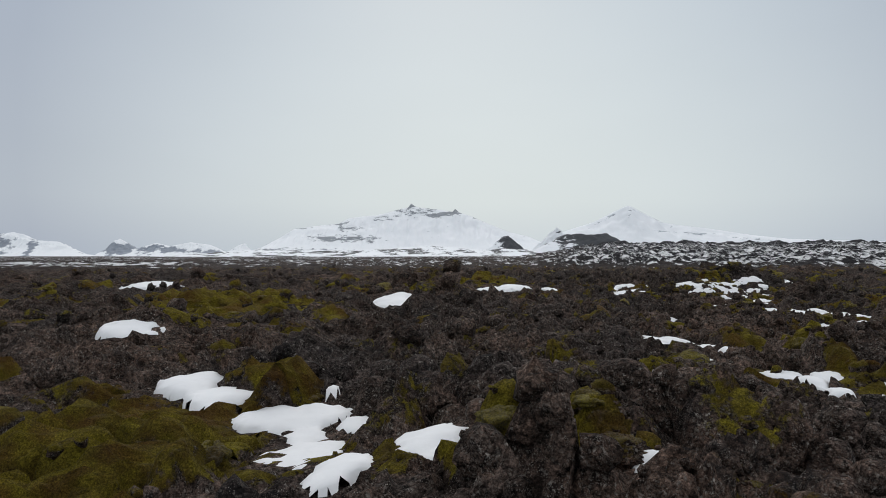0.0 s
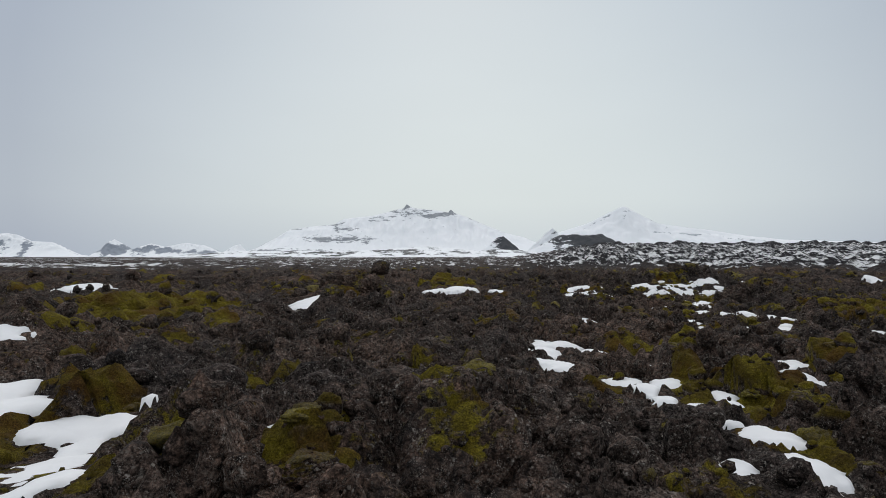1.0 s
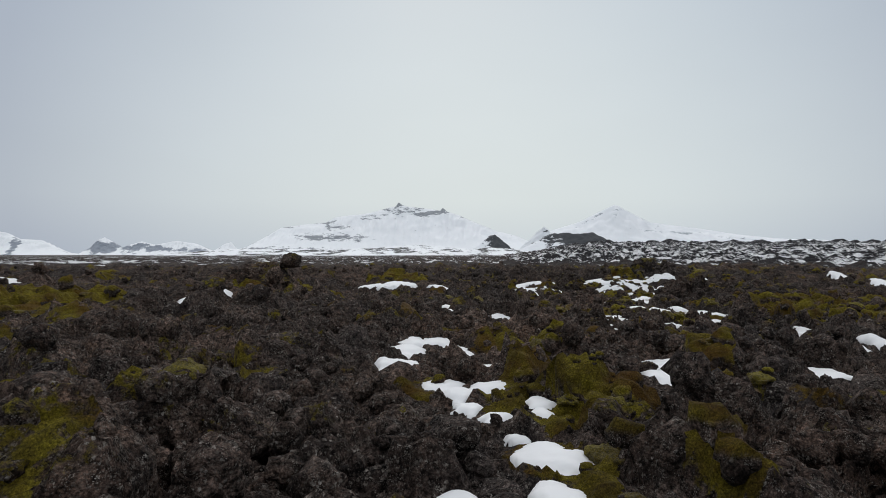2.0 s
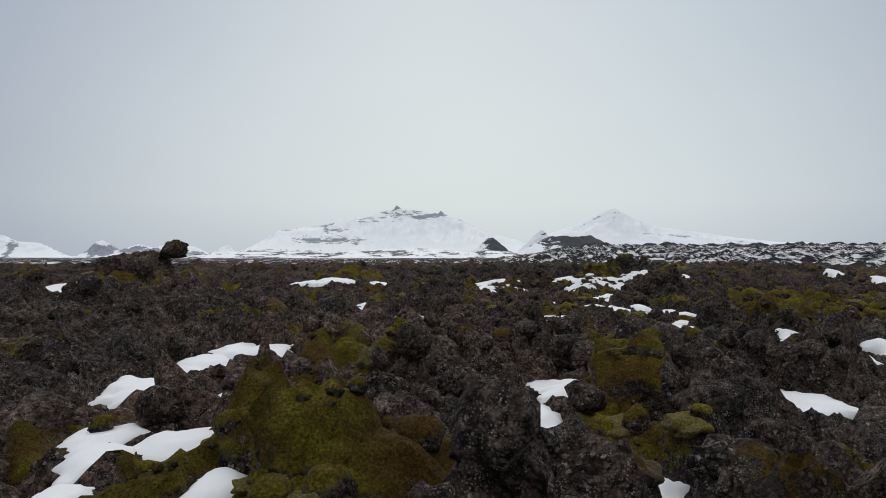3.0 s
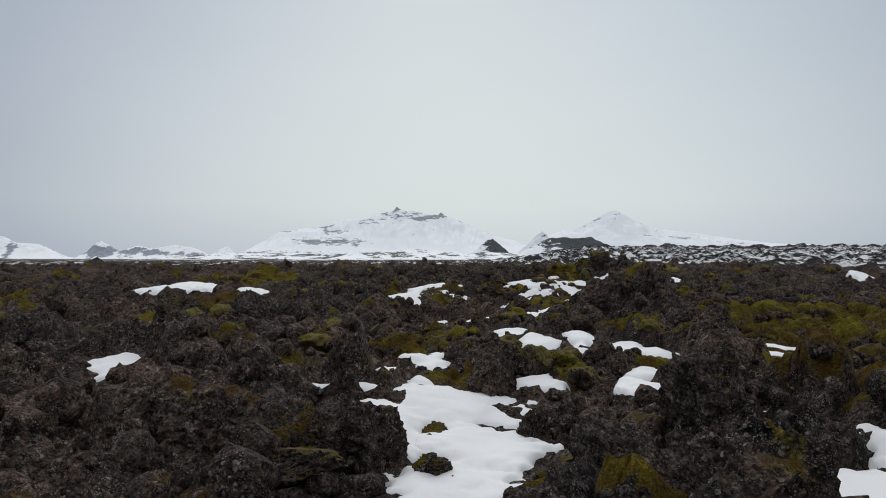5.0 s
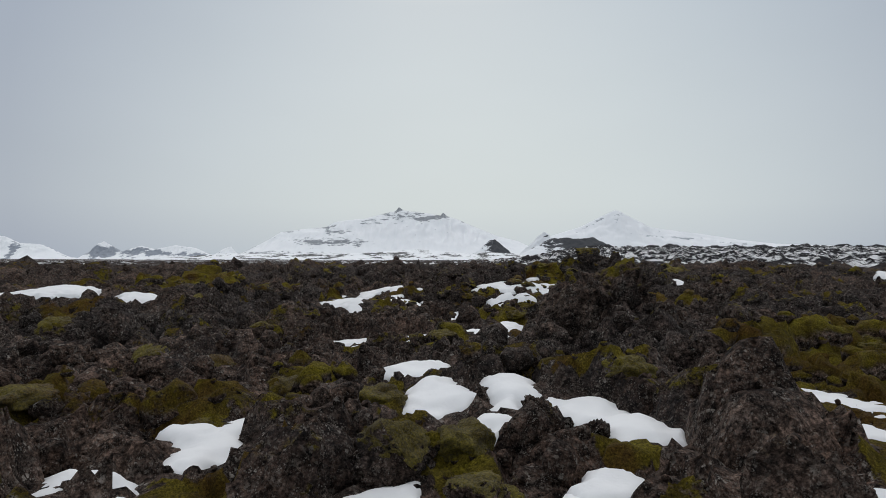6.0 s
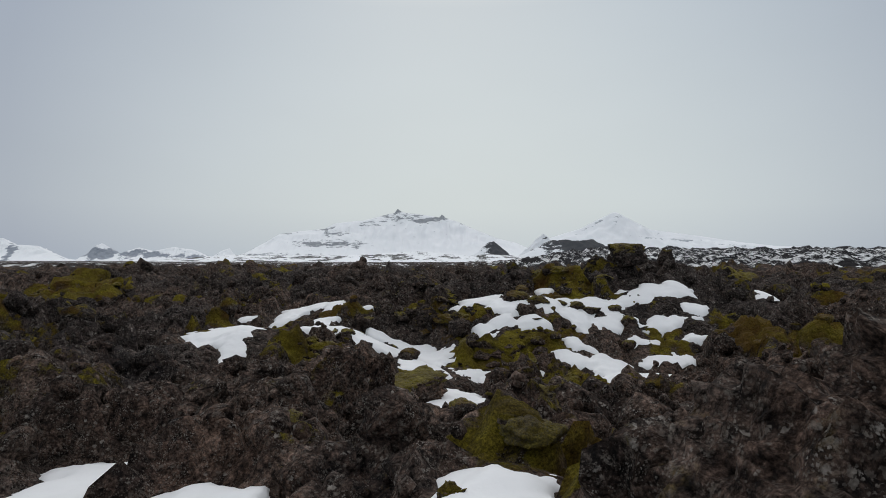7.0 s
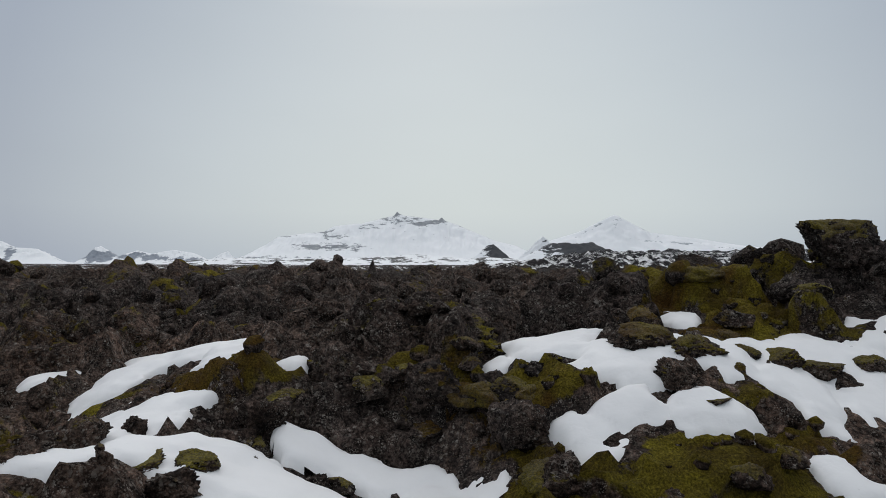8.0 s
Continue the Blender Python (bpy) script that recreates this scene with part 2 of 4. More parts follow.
def blocky(x, y, seed, crack):
    """Broken blocks with tilted, slightly rounded tops and dark clefts between them: height from 0 to about 1, the way from the middle, and the number."""
    d, dx, dy, n, gap = clumps(x, y, seed)
    turn = n * 41.0
    top = 0.25 + 0.75 * n + (0.55 + 0.3 * np.sin(n * 97)) * (dx * np.cos(turn) + dy * np.sin(turn)) - 0.45 * d * d
    return np.clip(top, 0.0, 1.25) * smooth(gap, 0.0, crack), dx, dy, n


def smooth(v, lo, hi):
    t = np.clip((v - lo) / (hi - lo), 0, 1)
    return t * t * (3 - 2 * t)


# ---- the lie of the land ----
# broad hills and hollows: x, y, radius, height
HILLS = [
    (-4.0, 12.0, 6.0, 0.13), (-12.0, 28.0, 7.0, 0.69), (1.0, 20.0, 5.0, 0.49), (1.5, 6.5, 2.5, 0.50),
    (6.5, 11.0, 2.5, 0.25), (9.3, 13.3, 1.8, 0.13), (11.5, 19.8, 2.2, -0.40), (14.9, 22.5, 2.5, -0.17),
    (5.5, 28.0, 4.5, -0.06), (14.8, 25.2, 1.6, 0.16), (12.6, 26.0, 2.0, 0.02), (14.8, 37.4, 1.8, -0.61),
    (17.8, 37.9, 2.0, -0.59), (12.0, 40.3, 2.2, 0.42), (16.0, 41.0, 2.0, 0.47), (19.3, 41.5, 2.0, 0.76),
    (6.0, 40.0, 3.5, -0.18), (9.0, 30.5, 3.5, -0.38), (15.0, 18.2, 2.0, 0.19), (5.0, 7.3, 1.6, 0.10),
    (0.0, 25.5, 3.0, 0.41), (16.4, 27.0, 1.8, 0.03), (18.5, 43.4, 2.2, 0.23), (13.0, 34.3, 2.8, -0.51),
    (16.8, 34.0, 2.8, -0.42), (11.3, 17.6, 1.5, -0.29), (-7.0, 15.5, 2.5, 0.40), (4.4, 34.0, 3.0, 0.34),
    (-1.5, 8.0, 1.8, -0.24), (10.2, 39.2, 1.3, -0.50), (13.3, 39.0, 1.0, -0.52), (15.5, 39.2, 1.5, 0.32),
    (13.8, 23.0, 1.6, 0.21), (13.8, 29.2, 1.5, 0.23), (15.6, 22.2, 1.3, 0.19), (18.7, 41.9, 1.2, 0.10), (10.2, 13.6, 0.8, 0.10), (12.55, 16.5, 0.7, 0.12), (13.4, 18.5, 0.6, 0.28), (15.4, 28.1, 0.9, 0.35), (4.4, 34.0, 2.5, 0.12), (8.25, 9.8, 0.7, -0.22),
]
# lying snow: x, y, half width, half depth, and the rise of the bank that it lies on
SNOW_A = [
    (1.76, 5.55, 0.12, 0.10, 0), (-0.80, 6.27, 0.25, 0.55, 0), (5.46, 6.70, 0.12, 0.20, 0), (-0.03, 6.76, 0.29, 0.60, 0),
    (6.28, 6.88, 0.19, 0.37, 0), (1.12, 7.10, 0.20, 0.45, 0), (-1.43, 7.29, 0.44, 0.75, 0), (6.41, 7.86, 0.30, 0.38, 0),
    (-1.56, 8.18, 0.20, 0.49, 0), (6.17, 8.34, 0.07, 0.12, 0), (-0.95, 8.55, 0.17, 0.36, 0), (-2.01, 8.79, 0.57, 0.43, 0),
    (-1.51, 9.02, 0.33, 0.38, 0), (6.04, 9.11, 0.14, 0.16, 0), (6.52, 9.18, 0.12, 0.22, 0), (-2.96, 9.50, 0.43, 0.35, 0),
    (5.76, 9.53, 0.11, 0.20, 0), (6.56, 9.63, 0.15, 0.23, 0), (-1.51, 9.95, 0.06, 0.13, 0),
]
SNOW_B = [
    (9.12, 10.00, 0.18, 0.30, 0), (5.68, 10.04, 0.17, 0.20, 0), (-3.67, 10.21, 0.42, 0.64, 0), (6.10, 10.40, 0.23, 0.34, 0),
    (5.46, 10.62, 0.19, 0.39, 0), (8.28, 11.30, 0.08, 0.16, 0), (8.61, 11.43, 0.20, 0.48, 0), (6.06, 11.78, 0.17, 0.46, 0),
    (9.07, 12.42, 0.28, 0.49, 0), (11.62, 12.67, 0.44, 0.57, 0), (4.87, 12.70, 0.31, 0.63, 0), (4.84, 12.72, 0.12, 0.27, 0),
    (4.54, 12.78, 0.10, 0.37, 0.08), (5.92, 13.34, 0.15, 0.43, 0.11), (-6.60, 14.30, 0.60, 0.45, 0.1), (4.85, 14.44, 0.30, 0.61, 0.05),
    (5.86, 14.45, 0.21, 0.41, 0), (13.95, 15.20, 0.11, 0.38, 0.14), (4.99, 15.31, 0.29, 0.59, 0),
]
SNOW_C = [
    (5.50, 15.56, 0.30, 0.58, 0), (14.73, 15.73, 0.19, 0.47, 0.2), (8.64, 16.35, 0.17, 0.20, 0), (13.62, 17.20, 0.37, 0.37, 0),
    (8.70, 14.40, 0.10, 0.14, 0), (14.25, 17.67, 0.11, 0.38, 0.08), (8.10, 17.80, 0.09, 0.13, 0), (11.30, 18.74, 0.46, 0.56, 0),
    (14.09, 19.02, 0.17, 0.27, 0), (11.64, 19.74, 0.53, 0.63, 0), (10.67, 20.05, 0.39, 0.72, 0.13), (7.30, 21.60, 0.33, 0.40, 0.1),
    (14.89, 20.77, 0.07, 0.20, 0), (14.87, 20.94, 0.14, 0.42, 0.05), (11.40, 20.96, 0.73, 0.59, 0), (10.07, 20.96, 0.42, 0.10, 0),
    (15.25, 21.17, 0.27, 0.22, 0), (13.63, 21.19, 0.21, 0.35, 0), (11.02, 21.48, 0.12, 0.13, 0),
]
SNOW_D = [
    (12.51, 21.64, 0.34, 0.21, 0), (10.54, 21.71, 0.11, 0.13, 0), (13.87, 21.76, 0.15, 0.22, 0), (10.76, 21.83, 0.16, 0.10, 0),
    (-1.49, 22.02, 0.67, 1.06, 0.25), (15.86, 22.49, 0.20, 0.49, 0), (11.14, 22.54, 0.21, 0.41, 0), (14.28, 22.62, 0.24, 0.41, 0),
    (13.19, 22.84, 0.11, 0.14, 0), (10.89, 22.91, 0.13, 0.15, 0), (11.21, 23.02, 0.14, 0.29, 0), (14.01, 23.18, 0.24, 0.48, 0),
    (13.45, 23.69, 0.22, 0.51, 0.12), (12.79, 23.73, 0.22, 0.51, 0.09), (16.55, 23.84, 0.31, 0.62, 0), (5.92, 23.99, 0.09, 0.36, 0),
    (5.85, 25.30, 0.20, 0.49, 0.12), (12.58, 25.35, 0.34, 0.66, 0.07),
]
SNOW_E = [
    (14.05, 26.16, 0.17, 0.45, 0), (13.73, 27.89, 0.21, 0.40, 0), (12.43, 28.47, 0.16, 0.44, 0), (13.40, 28.60, 0.31, 0.35, 0),
    (-12.40, 28.70, 1.10, 1.00, 0.22), (4.72, 28.92, 0.14, 0.42, 0.13), (13.99, 28.96, 0.23, 0.53, 0.06), (11.47, 28.99, 0.18, 0.47, 0),
    (12.25, 29.53, 0.38, 0.68, 0), (11.21, 30.48, 0.48, 0.82, 0), (-4.69, 32.01, 0.50, 0.85, 0.16), (3.60, 34.00, 0.95, 0.80, 0.1),
    (2.40, 34.30, 0.55, 0.45, 0.1), (5.75, 33.90, 0.55, 0.55, 0.1), (10.65, 36.27, 0.27, 0.57, 0.26), (17.06, 37.00, 0.71, 0.47, 0),
    (10.30, 37.00, 0.80, 0.75, 0.25), (13.56, 37.16, 0.47, 0.53, 0), (15.61, 37.40, 0.15, 0.10, 0),
]
SNOW_F = [
    (14.43, 37.51, 0.38, 0.20, 0), (11.38, 37.80, 0.30, 0.12, 0), (16.96, 37.81, 0.43, 0.44, 0), (12.20, 37.93, 0.21, 0.10, 0),
    (16.21, 37.95, 0.38, 0.24, 0), (11.75, 38.07, 0.20, 0.21, 0), (18.05, 38.11, 0.48, 0.30, 0), (12.48, 38.33, 0.34, 0.20, 0),
    (11.90, 38.37, 0.27, 0.15, 0), (16.57, 38.43, 0.25, 0.14, 0), (16.50, 38.47, 0.21, 0.11, 0), (14.88, 38.69, 0.22, 0.11, 0),
    (17.86, 38.90, 0.27, 0.15, 0), (14.71, 38.93, 0.21, 0.15, 0), (13.17, 38.96, 0.47, 0.17, 0), (15.71, 38.96, 0.34, 0.20, 0),
    (15.11, 39.00, 0.26, 0.26, 0), (12.72, 39.00, 0.37, 0.16, 0), (10.67, 39.05, 0.39, 0.71, 0),
]
SNOW_G = [
    (11.34, 39.06, 0.35, 0.44, 0), (31.07, 39.29, 0.62, 0.99, 0.48), (17.14, 39.32, 0.16, 0.23, 0), (16.68, 39.56, 0.27, 0.43, 0),
    (17.50, 39.63, 0.47, 0.24, 0), (15.23, 39.78, 0.43, 0.44, 0), (16.16, 39.84, 0.38, 0.35, 0), (15.58, 40.01, 0.36, 0.38, 0),
    (12.30, 40.05, 0.10, 0.10, 0), (14.18, 40.06, 0.16, 0.15, 0), (17.23, 40.14, 0.63, 0.30, 0), (14.74, 40.40, 0.47, 0.56, 0),
    (18.66, 40.56, 0.85, 0.32, 0), (10.41, 40.61, 0.27, 0.57, 0), (19.19, 40.69, 0.30, 0.29, 0), (11.56, 40.72, 0.23, 0.53, 0.06),
    (9.54, 41.06, 0.23, 0.35, 0), (21.65, 41.23, 0.37, 0.69, 0.29), (16.31, 41.24, 0.16, 0.44, 0.05),
]
SNOW_H = [
    (10.52, 41.33, 0.38, 0.71, 0), (11.00, 41.36, 0.36, 0.68, 0), (11.33, 41.98, 0.36, 0.68, 0), (18.98, 43.09, 0.22, 0.51, 0.08),
    (33.29, 46.91, 0.54, 0.90, 0.44),
]
SNOW_K = [(18.24, 40.37, 0.55, 0.28, 0), (19.15, 40.55, 0.40, 0.22, 0), (19.28, 39.86, 0.30, 0.20, 0), (18.57, 39.48, 0.54, 0.20, 0), (17.32, 39.41, 0.37, 0.18, 0), (18.87, 38.85, 0.23, 0.10, 0)]
SNOW_J = [(10.86, 38.76, 0.79, 0.90, 0), (12.55, 38.15, 0.75, 0.45, 0), (13.56, 38.35, 0.60, 0.60, 0), (17.13, 40.07, 0.70, 0.40, 0), (13.90, 35.60, 0.50, 0.70, 0), (13.85, 34.70, 0.42, 0.45, 0)]
SNOW = SNOW_A + SNOW_B + SNOW_C + SNOW_D + SNOW_E + SNOW_F + SNOW_G + SNOW_H + SNOW_J + SNOW_K
# moss-grown ground: x, y, half width, half depth
MOSSY_A = [
    (0.44, 5.73, 0.22, 0.37), (1.58, 5.88, 0.27, 0.28), (-0.35, 6.23, 0.22, 0.49), (1.24, 6.34, 0.14, 0.38),
    (1.48, 6.46, 0.22, 0.31), (-3.60, 6.90, 2.40, 2.30), (6.50, 7.00, 0.36, 0.27), (-1.09, 7.16, 0.30, 0.60),
    (7.69, 7.18, 0.16, 0.37), (6.43, 7.78, 0.56, 0.56), (-3.40, 8.60, 1.60, 1.20), (6.95, 9.23, 0.78, 0.68),
    (6.87, 9.33, 0.23, 0.36), (8.79, 9.41, 0.15, 0.26), (6.18, 9.77, 0.33, 0.64), (7.37, 9.82, 0.24, 0.40),
    (-2.21, 9.97, 0.42, 0.57), (6.59, 10.41, 0.39, 0.72), (9.41, 10.47, 0.15, 0.23), (5.30, 10.57, 0.27, 0.56),
    (10.94, 10.57, 0.23, 0.40), (6.96, 10.73, 0.48, 0.83), (-0.45, 11.00, 0.19, 0.46), (9.23, 11.09, 0.21, 0.47),
]
MOSSY_B = [
    (9.32, 12.06, 0.34, 0.65), (9.58, 12.33, 0.27, 0.56), (7.27, 13.20, 0.20, 0.46), (9.16, 16.57, 0.23, 0.36),
    (12.29, 17.05, 0.13, 0.25), (5.25, 17.05, 0.38, 0.70), (-4.58, 17.07, 0.78, 1.24), (5.26, 17.47, 0.44, 0.79),
    (12.10, 18.29, 0.18, 0.44), (14.70, 18.63, 0.31, 0.61), (11.08, 20.38, 0.29, 0.59), (10.70, 21.19, 0.23, 0.15),
    (11.23, 21.28, 0.29, 0.15), (15.54, 21.44, 0.18, 0.31), (11.41, 21.57, 0.46, 0.35), (16.03, 21.69, 0.40, 0.73),
    (13.06, 21.92, 0.18, 0.26), (12.92, 22.15, 0.22, 0.41), (14.09, 22.18, 0.15, 0.25), (-7.86, 22.65, 0.73, 1.17),
    (12.53, 22.86, 0.22, 0.46), (9.48, 23.37, 0.25, 0.53), (10.93, 23.45, 0.22, 0.50), (12.43, 23.82, 0.20, 0.46),
]
MOSSY_C = [
    (-7.50, 24.00, 3.50, 4.00), (18.00, 24.00, 2.50, 3.00), (-14.71, 24.01, 1.61, 2.34), (14.41, 24.01, 0.20, 0.47),
    (-4.43, 24.02, 0.59, 0.98), (14.43, 24.10, 0.23, 0.51), (14.00, 24.19, 0.17, 0.38), (11.46, 24.60, 0.28, 0.57),
    (21.91, 24.65, 0.61, 1.02), (11.41, 25.08, 0.34, 0.65), (18.66, 26.24, 0.67, 1.09), (-0.76, 26.60, 2.03, 2.90),
    (-1.04, 26.66, 1.24, 1.86), (19.28, 26.70, 1.22, 1.82), (21.68, 27.10, 0.92, 1.42), (14.65, 27.82, 0.12, 0.33),
    (13.23, 27.90, 0.32, 0.32), (-1.00, 28.00, 3.00, 4.00), (20.41, 28.02, 1.38, 2.05), (11.52, 28.22, 0.13, 0.24),
    (21.42, 28.44, 0.68, 1.10), (14.30, 29.40, 0.45, 0.60), (18.15, 30.87, 0.78, 1.24), (-4.64, 35.10, 1.60, 2.33),
]
MOSSY_D = [
    (11.77, 36.23, 0.43, 0.26), (12.97, 36.62, 0.43, 0.41), (11.94, 36.78, 0.39, 0.46), (19.89, 36.90, 1.04, 1.58),
    (16.09, 37.26, 0.14, 0.27), (15.18, 37.44, 0.24, 0.27), (9.73, 37.55, 0.34, 0.65), (14.33, 37.91, 0.27, 0.56),
    (15.93, 38.22, 0.60, 0.35), (14.73, 38.33, 0.70, 0.61), (15.54, 38.52, 0.41, 0.21), (16.25, 38.71, 0.47, 0.17),
    (18.30, 38.74, 0.51, 0.72), (14.27, 39.19, 0.16, 0.15), (16.17, 39.43, 0.15, 0.22), (17.75, 39.59, 0.16, 0.15),
    (14.72, 39.65, 0.44, 0.28), (14.66, 39.67, 0.40, 0.51), (13.75, 39.77, 0.45, 0.29), (17.40, 39.81, 0.23, 0.19),
    (12.11, 39.85, 0.30, 0.31), (11.99, 39.87, 0.23, 0.26), (11.64, 39.93, 0.21, 0.43), (18.49, 40.22, 0.42, 0.15),
]
MOSSY_E = [
    (16.91, 40.89, 0.48, 0.84), (16.52, 41.26, 0.68, 1.11), (18.41, 42.25, 0.47, 0.50), (3.01, 42.97, 1.14, 1.72),
    (3.28, 43.67, 0.38, 0.71), (16.51, 43.68, 0.51, 0.88), (-14.22, 44.20, 0.84, 1.32), (3.94, 44.77, 1.22, 1.56),
    (17.52, 45.42, 0.85, 1.33), (-16.95, 45.43, 1.92, 2.76), (2.63, 45.53, 1.14, 1.46),
]
MOSSY = MOSSY_A + MOSSY_B + MOSSY_C + MOSSY_D + MOSSY_E


def hills(x, y):
    z = 0.35 + 0.0 * x
    for cx, cy, r, a in HILLS:
        z = z + a * np.exp(-((x - cx) ** 2 + (y - cy) ** 2) / r ** 2)
    return z


def by_stretches(work, x, y, size=8000):
    """Runs work(x, y) over long arrays piece by piece, so that each piece meets few of the patches."""
    if len(x) <= size:
        return work(x, y)
    return np.concatenate([work(x[i:i + size], y[i:i + size]) for i in range(0, len(x), size)])


def inside(rows, x, y, reach=0.0, ragged=True):
    return by_stretches(lambda px, py: inside_piece(rows, px, py, reach, ragged), x, y)


def inside_piece(rows, x, y, reach, ragged):
    """How deep a place lies inside the nearest of the rounded patches: 1 in the middle, 0 on the edge, below that outside."""
    best = np.full(np.shape(x), -9.0)
    x0, x1, y0, y1 = x.min() - 1.2, x.max() + 1.2, y.min() - 1.2, y.max() + 1.2
    rows = [row[:4] for row in rows if row[0] + row[2] * 2 > x0 and row[0] - row[2] * 2 < x1 and row[1] + row[3] * 2 > y0 and row[1] - row[3] * 2 < y1]
    if not rows:
        return best
    wx, wy = x, y
    if ragged:
        wx, wy = x + 0.11 * fbm(x * 2.4, y * 2.4, 61, 3), y + 0.11 * fbm(x * 2.4, y * 2.4, 62, 3)
    for cx, cy, rx, ry in rows:
        near = (np.abs(x - cx) < rx * 2 + 1.2) & (np.abs(y - cy) < ry * 2 + 1.2)
        if near.any():
            px, py = (wx[near] - cx) / (rx + reach), (wy[near] - cy) / (ry + reach)
            best[near] = np.maximum(best[near], 1 - np.sqrt(px * px + py * py))
    if ragged:
        # melted, ragged edges
        best = best + 0.24 * fbm(x * 2.6, y * 2.6, 63, 4) + 0.08 * fbm(x * 6.5, y * 6.5, 64, 2)
    return best


def banks(x, y):
    return by_stretches(banks_piece, x, y)


def banks_piece(x, y):
    """Rises on which the farther drifts lean."""
    z = 0.0 * x
    y0, y1 = y.min(), y.max()
    for cx, cy, rx, ry, rise in SNOW:
        if not rise or cy + ry * 6 < y0 or cy - ry * 6 > y1:
            continue
        near = (np.abs(x - cx) < rx * 5) & (np.abs(y - cy) < ry * 6)
        if near.any():
            u, v = (x[near] - cx) / (1.9 * rx), (y[near] - cy) / ry
            ramp = np.where(v > 1, np.exp(-((v - 1) / 1.6) ** 2), smooth(v, -1.1, 1.0))
            z[near] = np.maximum(z[near], rise * ramp * np.exp(-u * u))
    return z


def broad(x, y):
    """The ground without its boulders."""
    far = np.hypot(x, y)
    side = np.arctan2(x, np.maximum(y, 1e-6))
    z = hills(x, y) + banks(x, y) + 0.05 * fbm(x / 6, y / 6, 3, 3)
    z = z + 0.5 * smooth(far, 45, 90) * fbm(x / 22, y / 22, 5, 4)
    # the edge of the young lava rises to the north-east
    ridge = smooth(side, 0.12, 0.26) * np.clip(far - 110, 0, 1400) * 0.0128
    ridge = ridge * (1 + 0.22 * fbm(side * 22, np.log(far + 1) * 9, 8, 4))
    bowl = smooth(side, 0.02, -0.2) * smooth(far, 80, 500) * -1.2
    # the rough field ends in a low rim before the plain
    rim = 0.65 * smooth(y, 41, 50) * (1 - smooth(y, 58, 80))
    rim = rim * (1 - smooth(side, 0.5, 0.8)) + 0.35 * np.exp(-((x - 21) / 6) ** 2 - ((y - 44.5) / 2.2) ** 2)
    return z + ridge + bowl + rim


